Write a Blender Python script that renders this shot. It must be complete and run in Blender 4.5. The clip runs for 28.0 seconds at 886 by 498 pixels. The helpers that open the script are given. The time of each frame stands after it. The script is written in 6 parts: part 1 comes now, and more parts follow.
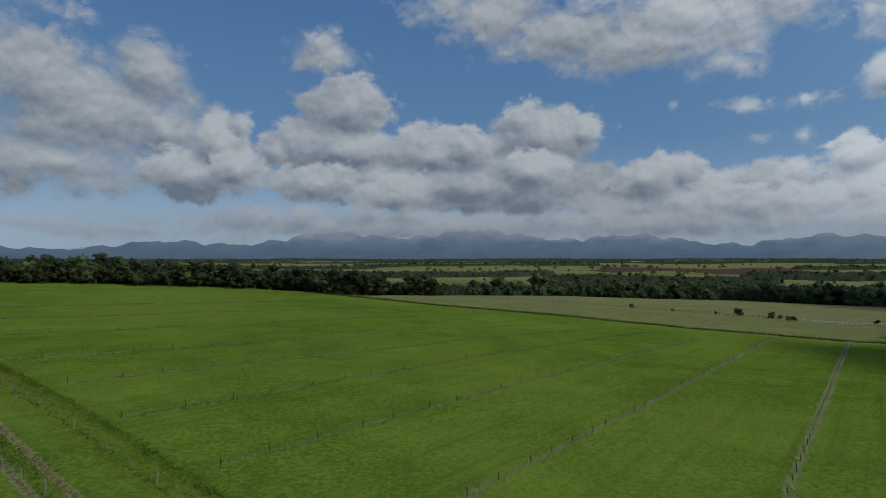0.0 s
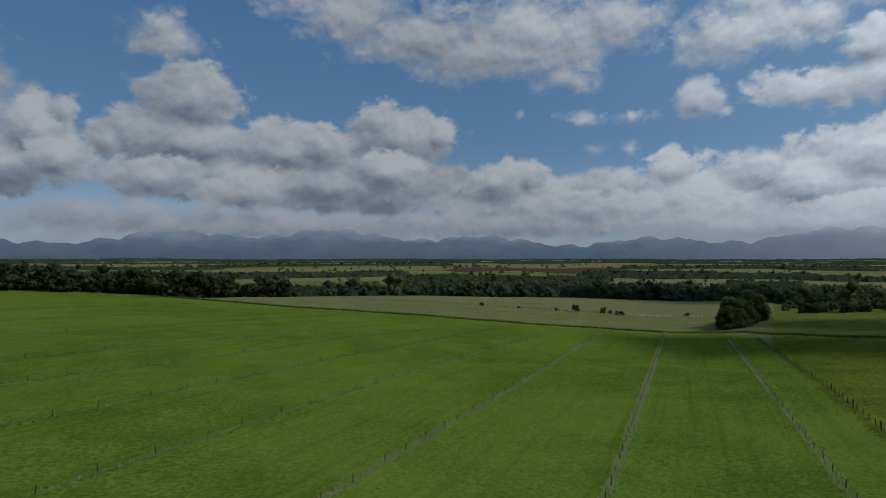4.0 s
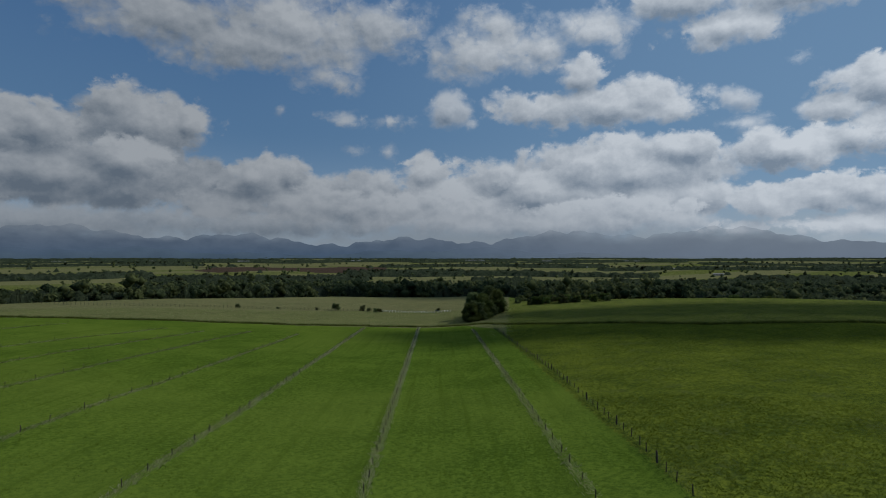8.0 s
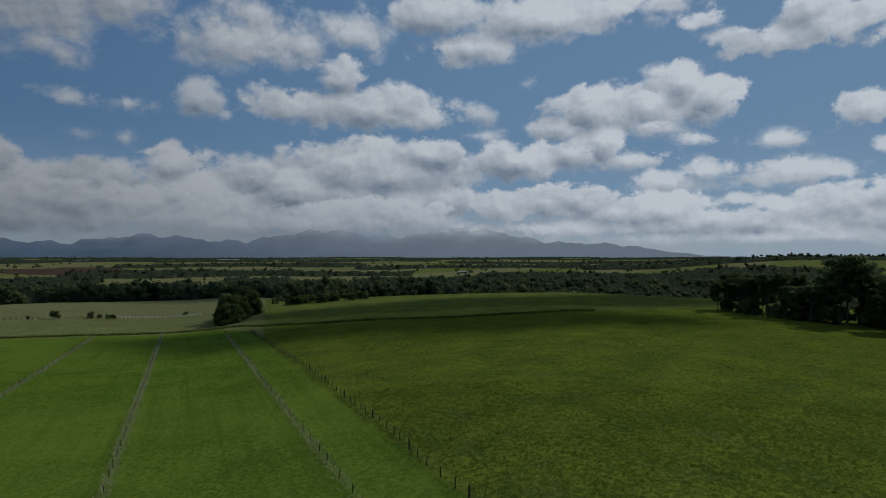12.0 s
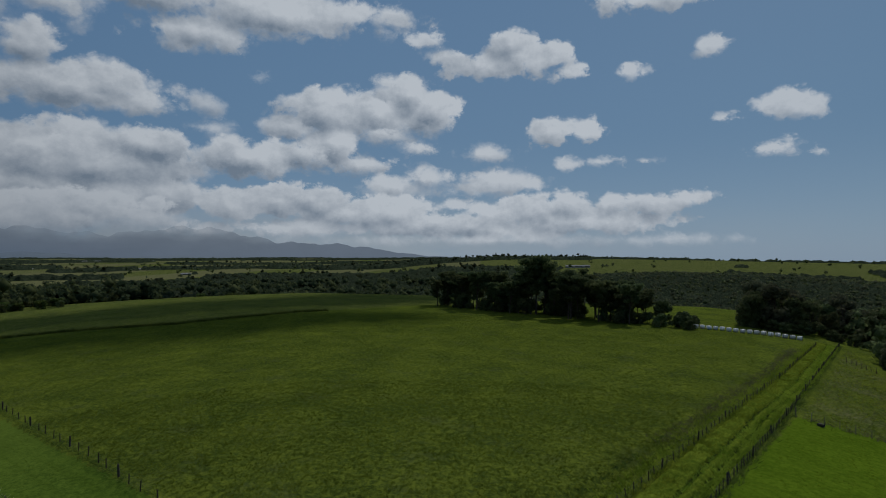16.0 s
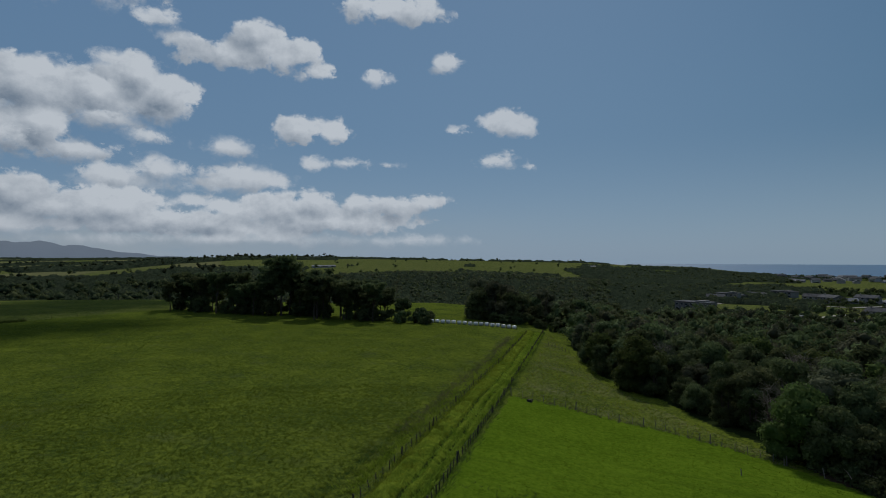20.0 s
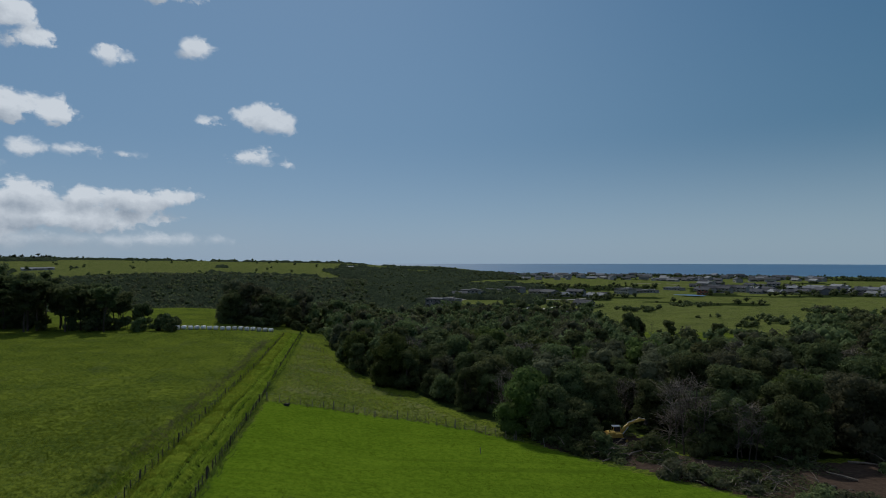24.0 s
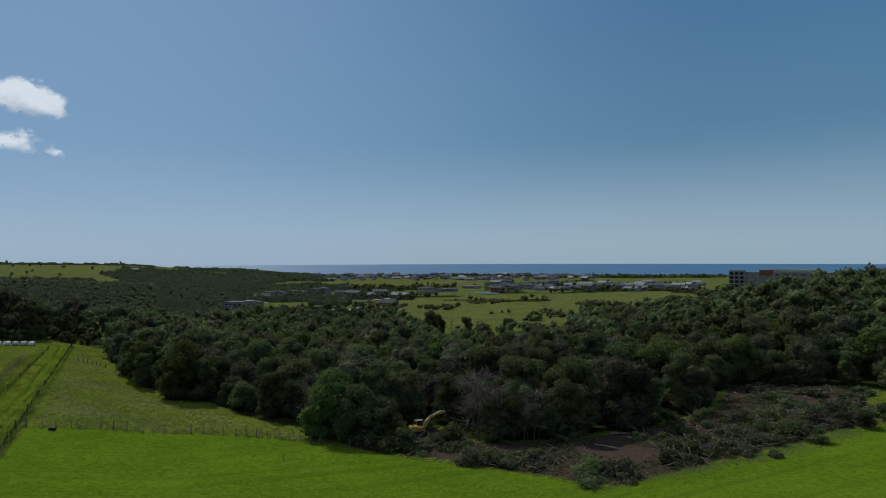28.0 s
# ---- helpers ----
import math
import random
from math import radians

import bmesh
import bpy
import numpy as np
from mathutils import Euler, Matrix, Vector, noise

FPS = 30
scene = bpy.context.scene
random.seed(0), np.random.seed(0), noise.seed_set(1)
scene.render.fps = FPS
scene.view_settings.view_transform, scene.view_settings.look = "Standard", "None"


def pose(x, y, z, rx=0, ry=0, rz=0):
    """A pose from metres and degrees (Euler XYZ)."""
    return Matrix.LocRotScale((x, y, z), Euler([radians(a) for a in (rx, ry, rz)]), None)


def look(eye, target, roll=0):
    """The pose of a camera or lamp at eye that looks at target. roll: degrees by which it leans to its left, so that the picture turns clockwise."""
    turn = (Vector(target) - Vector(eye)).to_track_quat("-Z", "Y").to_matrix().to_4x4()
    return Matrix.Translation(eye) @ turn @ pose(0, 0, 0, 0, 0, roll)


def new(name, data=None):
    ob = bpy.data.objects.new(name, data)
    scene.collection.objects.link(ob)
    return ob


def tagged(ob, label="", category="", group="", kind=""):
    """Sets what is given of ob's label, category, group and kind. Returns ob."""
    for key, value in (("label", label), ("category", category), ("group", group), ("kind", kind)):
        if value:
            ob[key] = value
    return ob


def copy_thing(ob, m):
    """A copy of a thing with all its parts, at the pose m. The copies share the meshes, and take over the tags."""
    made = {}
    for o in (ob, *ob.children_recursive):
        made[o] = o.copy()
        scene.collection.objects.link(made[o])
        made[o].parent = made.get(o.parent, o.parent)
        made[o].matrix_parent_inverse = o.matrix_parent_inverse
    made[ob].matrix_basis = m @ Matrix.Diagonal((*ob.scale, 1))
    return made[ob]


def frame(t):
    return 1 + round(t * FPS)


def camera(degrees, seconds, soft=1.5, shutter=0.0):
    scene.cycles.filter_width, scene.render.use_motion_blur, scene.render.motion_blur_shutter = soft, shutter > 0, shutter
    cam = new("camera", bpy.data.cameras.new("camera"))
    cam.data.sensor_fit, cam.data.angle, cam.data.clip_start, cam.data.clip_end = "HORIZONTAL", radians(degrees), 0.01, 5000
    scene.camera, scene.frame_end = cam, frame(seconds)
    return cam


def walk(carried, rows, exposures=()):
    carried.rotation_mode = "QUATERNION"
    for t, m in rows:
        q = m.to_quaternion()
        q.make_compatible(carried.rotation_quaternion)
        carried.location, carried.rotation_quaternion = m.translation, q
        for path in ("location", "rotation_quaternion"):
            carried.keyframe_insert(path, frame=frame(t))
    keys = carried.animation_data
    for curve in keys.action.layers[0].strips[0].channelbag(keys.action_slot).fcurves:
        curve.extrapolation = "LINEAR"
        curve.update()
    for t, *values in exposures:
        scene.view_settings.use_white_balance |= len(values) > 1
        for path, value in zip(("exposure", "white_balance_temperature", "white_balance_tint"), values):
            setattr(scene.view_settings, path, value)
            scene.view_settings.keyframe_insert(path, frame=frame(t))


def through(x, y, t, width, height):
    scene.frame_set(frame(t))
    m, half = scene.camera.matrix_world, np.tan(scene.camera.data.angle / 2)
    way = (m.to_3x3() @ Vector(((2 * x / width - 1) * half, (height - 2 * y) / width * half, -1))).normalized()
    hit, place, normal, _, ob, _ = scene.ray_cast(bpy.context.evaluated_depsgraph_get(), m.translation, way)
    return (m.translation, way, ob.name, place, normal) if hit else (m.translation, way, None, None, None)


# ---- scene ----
cam = camera(73.14, 28.0, soft=1.0)
EYE = (0.0, 0.0, 22.0)
# seconds, heading clockwise from +y, pitch, lean
PATH = [
    (0, 0.00, 0.94, -0.04),
    (0.5, 0.28, 0.95, -0.04),
    (1, 1.38, 0.96, -0.04),
    (1.5, 2.93, 0.96, -0.04),
    (2, 4.86, 0.97, -0.04),
    (2.5, 6.91, 0.97, -0.02),
    (3, 9.18, 0.97, -0.01),
    (3.5, 11.45, 0.96, 0.01),
    (5.5, 21.89, 0.95, 0.02),
    (6, 24.99, 0.92, 0.03),
    (6.5, 27.82, 0.91, 0.03),
    (7, 30.79, 0.89, 0.02),
    (7.5, 33.53, 0.89, 0.00),
    (8, 36.45, 0.89, -0.02),
    (8.5, 39.15, 0.89, -0.03),
    (9, 41.97, 0.89, -0.05),
    (9.5, 44.58, 0.88, -0.06),
    (10, 47.34, 0.85, -0.05),
    (10.5, 50.07, 0.84, -0.06),
    (11, 53.09, 0.82, -0.06),
    (11.5, 56.05, 0.81, -0.05),
    (12, 59.28, 0.80, -0.05),
    (12.5, 62.34, 0.81, -0.06),
    (14.5, 75.15, 0.83, -0.07),
    (15, 78.56, 0.82, -0.09),
    (15.5, 81.61, 0.81, -0.11),
    (16, 84.49, 0.80, -0.12),
    (16.5, 86.99, 0.79, -0.13),
    (17, 89.63, 0.78, -0.13),
    (17.5, 92.36, 0.77, -0.14),
    (18, 95.49, 0.76, -0.14),
    (18.5, 98.62, 0.75, -0.15),
    (19, 101.95, 0.76, -0.14),
    (19.5, 105.08, 0.75, -0.13),
    (20, 108.49, 0.75, -0.11),
    (20.5, 111.62, 0.76, -0.10),
    (21, 114.97, 0.75, -0.10),
    (21.5, 118.10, 0.74, -0.12),
    (22, 121.42, 0.75, -0.13),
    (22.5, 124.39, 0.75, -0.13),
    (24.5, 133.57, 0.75, -0.14),
    (25, 135.86, 0.75, -0.15),
    (25.5, 138.03, 0.75, -0.16),
    (26, 140.59, 0.76, -0.18),
    (26.5, 142.97, 0.76, -0.19),
    (27, 145.45, 0.76, -0.20),
    (27.5, 147.72, 0.78, -0.22),
    (28, 149.82, 0.77, -0.23),
]
EXPOSURES = [(0, -0.25), (3.5, -0.37), (8, -0.55), (12, -0.75), (17, -0.88), (22, -0.68), (25, -0.45), (28, -0.28)]
walk(cam, [(t, pose(*EYE, 90 + p, -lean, -az)) for t, az, p, lean in PATH], EXPOSURES)

# ---- sun and sky ----
SUN_AZ, SUN_EL = 118.0, 43.0
sun_way = Vector((math.sin(radians(SUN_AZ)) * math.cos(radians(SUN_EL)), math.cos(radians(SUN_AZ)) * math.cos(radians(SUN_EL)), math.sin(radians(SUN_EL))))
sun = new("sun", bpy.data.lights.new("sun", "SUN"))
sun.data.energy, sun.data.angle, sun.data.color = 3.0, radians(1.5), (1.0, 0.95, 0.86)
sun.matrix_world = look(sun_way * 100, (0, 0, 0))


class Nodes:
    """A small hand for wiring node trees."""

    def __init__(self, tree):
        self.tree = tree

    def add(self, kind, **settings):
        node = self.tree.nodes.new(kind)
        for key, value in settings.items():
            if key == "op":
                node.operation = value
            elif key == "data":
                node.data_type = value
            elif key == "blend":
                node.blend_type = value
        return node

    def feed(self, socket, value):
        if isinstance(value, bpy.types.NodeSocket):
            self.tree.links.new(value, socket)
        else:
            socket.default_value = value

    def math(self, op, a, b=None, c=None, clamp=False):
        node = self.add("ShaderNodeMath", op=op)
        node.use_clamp = clamp
        for socket, value in zip(node.inputs, (a, b, c)):
            if value is not None:
                self.feed(socket, value)
        return node.outputs[0]

    def vec(self, op, a, b=None, c=None):
        node = self.add("ShaderNodeVectorMath", op=op)
        for socket, value in zip(node.inputs, (a, b, c)):
            if value is not None:
                self.feed(socket, value)
        return node.outputs["Value"] if op in ("LENGTH", "DOT_PRODUCT", "DISTANCE") else node.outputs[0]

    def noise(self, vector, scale, detail=4.0, rough=0.55, distort=0.0):
        node = self.add("ShaderNodeTexNoise")
        if vector is not None:
            self.feed(node.inputs["Vector"], vector)
        node.inputs["Scale"].default_value = scale
        node.inputs["Detail"].default_value = detail
        node.inputs["Roughness"].default_value = rough
        node.inputs["Distortion"].default_value = distort
        return node.outputs["Fac"]

    def ramp(self, value, low, high, to_low=0.0, to_high=1.0, smooth=True):
        node = self.add("ShaderNodeMapRange")
        node.interpolation_type = "SMOOTHSTEP" if smooth else "LINEAR"
        self.feed(node.inputs[0], value)
        for socket, number in zip(list(node.inputs)[1:5], (low, high, to_low, to_high)):
            self.feed(socket, number)
        return node.outputs[0]

    def mix(self, fac, a, b, blend="MIX"):
        node = self.add("ShaderNodeMix", data="RGBA", blend=blend)
        self.feed(node.inputs[0], fac)
        for socket, value in ((node.inputs[6], a), (node.inputs[7], b)):
            self.feed(socket, (*value, 1.0) if isinstance(value, tuple) and len(value) == 3 else value)
        return node.outputs[2]


# clouds: heading, height above the horizon, half width, half height, in degrees
CLOUD_BACK = [
    (-41.3, 10.5, 5.2, 5.14), (-34.5, 14.4, 3.7, 3.38), (-30.2, 12.0, 6.9, 4.06), (-26.3, 15.9, 2.7, 2.50), (-25.1, 11.1, 3.1, 2.61), (-34.1, 8.0, 7.1, 1.86), (-35.9, 6.2, 1.2, 0.87),
    (-30.6, 6.6, 3.6, 0.83),
]
BANK_REAR = [
    (-20.3, 10.3, 2.3, 2.38), (-23.3, 7.4, 5.0, 2.21), (-15.6, 10.0, 2.0, 1.73), (-8.8, 13.9, 4.1, 2.80), (-9.9, 10.5, 6.8, 2.60), (-0.8, 9.9, 7.0, 2.64), (-5.1, 7.7, 12.7, 2.13),
    (9.5, 11.3, 5.3, 2.84), (7.9, 13.0, 2.8, 1.44), (13.4, 11.9, 1.6, 1.52), (5.2, 6.9, 12.2, 2.67), (15.7, 6.2, 4.5, 1.81), (19.9, 7.4, 3.1, 1.92), (23.1, 6.1, 4.9, 1.88),
    (29.6, 6.6, 4.3, 1.71), (35.0, 8.1, 2.1, 1.47), (37.1, 6.0, 6.2, 2.10), (42.7, 7.4, 4.4, 1.84), (48.8, 8.3, 5.0, 2.44), (53.2, 9.3, 3.4, 1.96), (57.5, 8.3, 4.3, 2.47),
    (48.8, 4.9, 11.7, 2.22),
]
BANK_FRONT = [
    (-18.6, 12.2, 0.7, 0.99), (-19.0, 8.1, 2.9, 2.02), (-12.0, 7.1, 3.9, 1.68), (-4.5, 6.1, 5.4, 1.61), (2.5, 10.6, 2.2, 1.58), (3.6, 6.9, 5.9, 1.87), (8.4, 8.4, 3.7, 1.90),
    (19.1, 7.5, 3.0, 1.72), (22.2, 7.9, 1.2, 0.99), (16.7, 4.8, 4.5, 1.29), (23.7, 4.8, 5.9, 1.51), (31.3, 4.7, 5.3, 1.61), (38.6, 4.4, 5.6, 1.57), (46.0, 6.2, 3.8, 1.76),
    (50.6, 5.8, 4.0, 1.70), (55.3, 5.5, 4.1, 1.77), (59.9, 5.5, 2.9, 1.77), (54.2, 7.8, 7.0, 2.23), (58.0, 9.7, 3.8, 1.38), (66.6, 9.1, 4.4, 1.79), (71.1, 9.7, 2.1, 1.04),
]
BANK_EAST = [
    (51.5, 4.3, 7.9, 1.34), (65.0, 4.7, 2.6, 1.61), (69.0, 5.2, 3.9, 1.38), (72.1, 5.5, 2.6, 1.26), (75.4, 4.3, 4.0, 1.24), (79.8, 4.3, 4.0, 1.52), (84.0, 3.6, 3.6, 0.98),
    (89.5, 4.2, 3.4, 1.12), (93.4, 4.6, 2.8, 0.98), (70.8, 2.8, 11.3, 0.74), (88.7, 2.5, 9.0, 0.75), (73.0, 5.1, 2.9, 1.49), (78.3, 4.3, 3.2, 1.31), (81.2, 3.1, 4.7, 1.25),
    (87.6, 3.1, 4.7, 1.31), (92.7, 4.5, 3.8, 1.25), (96.6, 5.0, 2.2, 1.06), (100.3, 5.0, 1.7, 0.96), (104.0, 4.8, 2.6, 1.02), (106.9, 5.2, 2.1, 0.81), (98.1, 3.4, 7.3, 1.17),
]
BANK_LOW = [
    (-34.4, 2.9, 2.5, 0.71), (-31.0, 2.2, 2.4, 0.37), (-27.7, 2.2, 3.4, 0.48), (-17.6, 4.0, 2.6, 1.03), (-13.0, 4.1, 1.9, 1.16), (-7.8, 4.3, 2.8, 1.07), (-2.4, 4.0, 3.2, 0.86),
    (12.1, 3.5, 2.3, 0.74), (4.1, 3.2, 6.5, 0.65), (27.8, 4.6, 2.6, 0.96), (26.9, 3.4, 5.9, 0.76), (39.6, 3.0, 8.1, 0.63), (52.3, 3.2, 5.6, 0.87), (59.1, 3.3, 3.3, 0.90),
    (34.7, 3.5, 8.1, 0.89), (47.3, 3.2, 7.7, 0.74), (105.0, 1.6, 5.9, 0.43), (88.5, 1.6, 16.0, 0.51), (72.3, 2.5, 2.1, 0.79),
    (-4.0, 3.1, 24.0, 1.3), (22.0, 3.3, 20.0, 1.4), (44.0, 3.0, 18.0, 1.2),
]
HIGH_SOFT = [
    (4.7, 22.4, 6.7, 2.90), (11.6, 20.6, 7.8, 2.59), (19.2, 19.2, 8.9, 2.54), (22.6, 20.8, 7.0, 2.65), (25.7, 16.8, 2.7, 1.36), (-11.0, 18.5, 2.3, 1.26), (-11.8, 19.8, 1.6, 0.86),
    (-33.3, 19.5, 2.3, 1.02), (30.7, 21.2, 3.9, 1.99), (41.2, 19.1, 6.3, 2.35), (46.3, 19.3, 2.6, 1.64), (50.3, 20.5, 3.3, 1.83), (41.7, 21.1, 3.0, 1.37),
]
HIGH_MID = [
    (46.3, 13.8, 5.3, 1.63), (52.4, 13.9, 6.6, 2.01), (49.7, 16.7, 2.2, 1.46), (55.3, 14.6, 2.8, 1.68), (57.3, 13.3, 2.7, 1.09), (59.1, 22.1, 5.2, 1.98), (62.1, 19.5, 5.1, 1.55),
    (68.8, 21.5, 7.4, 2.15), (76.0, 21.9, 5.0, 1.27), (80.5, 15.2, 2.7, 1.80), (82.7, 13.5, 2.5, 2.13), (74.7, 13.6, 5.4, 1.79), (70.1, 12.1, 3.6, 1.33), (72.9, 10.3, 3.1, 1.54),
    (76.5, 8.8, 2.6, 0.81), (79.2, 11.8, 3.4, 1.18),
]
HIGH_EAST = [
    (89.3, 17.9, 4.1, 1.03), (91.8, 18.6, 3.3, 1.16), (95.2, 18.3, 2.0, 1.20), (81.3, 15.3, 1.9, 1.72), (83.5, 13.9, 2.3, 1.68), (77.9, 13.4, 3.8, 1.87), (73.4, 13.4, 2.9, 2.20),
    (74.0, 10.7, 3.0, 1.82), (76.7, 9.0, 2.7, 0.72), (91.0, 19.6, 1.9, 1.30), (89.0, 17.8, 2.8, 0.93), (93.4, 18.0, 2.6, 1.34), (96.3, 17.0, 1.9, 0.88), (103.4, 22.5, 4.4, 1.12),
    (94.9, 11.8, 2.3, 1.32), (98.6, 11.5, 2.0, 0.93),
]
CLOUD_SMALL = [
    (27.0, 12.9, 1.8, 0.65), (28.3, 10.0, 0.8, 0.51), (31.3, 10.1, 0.8, 0.77), (21.3, 13.6, 0.4, 0.38), (31.5, 12.9, 2.3, 0.82), (37.1, 14.0, 1.9, 1.71), (39.4, 12.6, 0.7, 0.45),
    (62.9, 13.6, 1.5, 0.77), (63.4, 11.5, 1.6, 0.73), (82.0, 10.5, 1.0, 0.44), (67.2, 16.1, 0.8, 0.40), (81.6, 20.3, 1.4, 0.53), (84.1, 18.6, 1.0, 0.36), (88.4, 9.9, 1.9, 0.55),
    (83.1, 7.7, 2.0, 1.08), (80.3, 6.6, 3.2, 1.00), (90.8, 7.4, 2.4, 0.82), (87.1, 6.4, 1.9, 0.57),
]
CLOUD_FAIR = [
    (114.8, 12.5, 2.7, 1.24), (113.5, 9.1, 2.2, 0.90), (116.7, 8.5, 1.0, 0.26), (108.9, 18.0, 1.5, 0.89), (82.7, 20.0, 1.5, 0.61), (84.8, 18.7, 1.3, 0.45), (101.8, 16.6, 1.2, 0.45),
    (88.7, 9.8, 1.5, 0.60), (82.3, 10.4, 1.3, 0.38), (79.3, 7.0, 2.1, 0.94), (83.4, 7.6, 2.2, 0.92), (90.0, 7.1, 3.4, 1.12), (95.7, 8.7, 1.3, 0.62), (103.4, 8.7, 1.0, 0.32),
    (99.7, 8.8, 1.7, 0.32), (86.1, 5.0, 1.7, 0.45), (110.5, 11.8, 0.8, 0.26),
]


def cloud_field(name, heaps):
    """How deep a point lies inside a group of overlapping rounded heaps, in degrees."""
    tree = bpy.data.node_groups.new(name, "ShaderNodeTree")
    tree.interface.new_socket("Place", in_out="INPUT", socket_type="NodeSocketVector")
    tree.interface.new_socket("Depth", in_out="OUTPUT", socket_type="NodeSocketFloat")
    g = Nodes(tree)
    place = g.add("NodeGroupInput").outputs[0]
    depth = None
    for az, el, a, b in heaps:
        d = g.vec("LENGTH", g.vec("MULTIPLY_ADD", place, (1 / a, 1 / b, 0), (-az / a, -el / b, 0)))
        d = g.math("MULTIPLY_ADD", d, -min(a, b, 2.6), min(a, b, 2.6))
        depth = d if depth is None else g.math("SMOOTH_MAX", depth, d, 0.35)
    g.feed(g.add("NodeGroupOutput").inputs[0], depth)
    return tree


world = bpy.data.worlds.new("sky")
scene.world = world
world.use_nodes = True
world.node_tree.nodes.clear()
n = Nodes(world.node_tree)
ray = n.add("ShaderNodeTexCoord").outputs["Generated"]
split = n.add("ShaderNodeSeparateXYZ")
n.feed(split.inputs[0], ray)
heading = n.math("MULTIPLY", n.math("ARCTAN2", split.outputs[0], split.outputs[1]), 180 / math.pi)
heading = n.math("SUBTRACT", n.math("FLOORED_MODULO", n.math("ADD", heading, 130.0), 360.0), 130.0)
height = n.math("MULTIPLY", n.math("ARCSINE", split.outputs[2]), 180 / math.pi)
both = n.add("ShaderNodeCombineXYZ")
n.feed(both.inputs[0], heading)
n.feed(both.inputs[1], height)
both = both.outputs[0]
sky = n.add("ShaderNodeTexSky")
sky.sky_type, sky.sun_disc = "NISHITA", False
sky.sun_elevation, sky.sun_rotation = radians(SUN_EL), radians(SUN_AZ)
sky.air_density, sky.dust_density, sky.ozone_density = 1.0, 0.6, 2.0
blue = sky.outputs[0]

# the blue pales towards the horizon and towards the sun
low, high = n.ramp(height, 0.0, 12.0), n.ramp(height, 6.0, 34.0)
seaward = n.ramp(heading, 75.0, 180.0)
clear = n.mix(low, n.mix(seaward, (3.2, 4.6, 6.3), (3.3, 4.8, 6.1)), n.mix(seaward, (1.15, 2.45, 4.4), (1.02, 2.5, 4.05)))
clear = n.mix(high, clear, n.mix(seaward, (0.50, 1.45, 3.6), (0.44, 1.58, 3.35)))
toward = n.vec("DOT_PRODUCT", ray, tuple(look((0, 0, 0), (math.sin(radians(95)), math.cos(radians(95)), 0.42)).to_3x3() @ Vector((0, 0, -1))))
clear = n.mix(n.ramp(toward, 0.25, 1.0, 0.0, 0.56), clear, (2.65, 4.6, 7.0))
blue = n.mix(0.9, blue, clear)
# low cloud and damp air hang over the mountains, thinning out seawards
bank = n.noise(n.vec("MULTIPLY", ray, (1.0, 1.0, 3.0)), 9.0, 6.0, 0.6)
veil = n.math("MULTIPLY", n.ramp(height, 1.0, 6.5, 1.0, 0.0), n.ramp(heading, 60.0, 130.0, 1.0, 0.0))
veil = n.math("MULTIPLY", veil, n.ramp(heading, -40.0, -15.0, 0.35, 1.0))
blue = n.mix(n.math("MULTIPLY", veil, n.ramp(bank, 0.3, 0.6, 0.5, 0.9)), blue, n.mix(n.ramp(toward, 0.6, 0.92), (2.9, 3.4, 3.95), (5.0, 5.8, 6.5)))

stretched = n.vec("MULTIPLY", ray, (1.0, 1.0, 1.3))
# bright on the sunward side of the sky
glow_side = n.ramp(toward, 0.2, 1.0, 0.78, 1.42)
grey = n.math("MULTIPLY", n.ramp(height, 2.0, 9.0, 0.34, 0.0), n.ramp(heading, 45.0, 85.0, 1.0, 0.0))


def swell(vector):
    """Relief of a heaped cloud, about 0: rounded tops and a torn edge."""
    puffs = n.math("SUBTRACT", n.noise(vector, 17.0, 9.0, 0.62, 0.15), 0.5)
    cell = n.add("ShaderNodeTexVoronoi")
    cell.feature = "SMOOTH_F1"
    n.feed(cell.inputs["Vector"], n.vec("ADD", vector, n.vec("MULTIPLY", puffs, (0.06, 0.06, 0.06))))
    cell.inputs["Scale"].default_value = 24.0
    cell.inputs["Detail"].default_value = 3.0
    cell.inputs["Roughness"].default_value = 0.55
    cell.inputs["Smoothness"].default_value = 0.2
    tops = n.math("MULTIPLY_ADD", cell.outputs["Distance"], -1.0, 0.42)
    broad = n.math("SUBTRACT", n.noise(vector, 8.0, 2.0, 0.45), 0.5)
    return n.math("ADD", n.math("MULTIPLY", tops, 0.9), n.math("ADD", broad, n.math("MULTIPLY", puffs, 2.4)))


def reliefs(shift):
    """The fine relief, the fall of its broad swells towards the light, and the fall of its small ones."""
    at = n.vec("ADD", stretched, shift)
    fall = n.math("SUBTRACT", n.noise(at, 9.0, 3.0, 0.5), n.noise(n.vec("ADD", at, (0.010, -0.020, 0.040)), 9.0, 3.0, 0.5))
    small = n.math("SUBTRACT", n.noise(at, 34.0, 4.0, 0.6), n.noise(n.vec("ADD", at, (0.003, -0.005, 0.011)), 34.0, 4.0, 0.6))
    return swell(at), fall, small


RELIEF = [reliefs((0.0, 0.0, 0.0)), reliefs((3.1, 1.7, 0.4))]


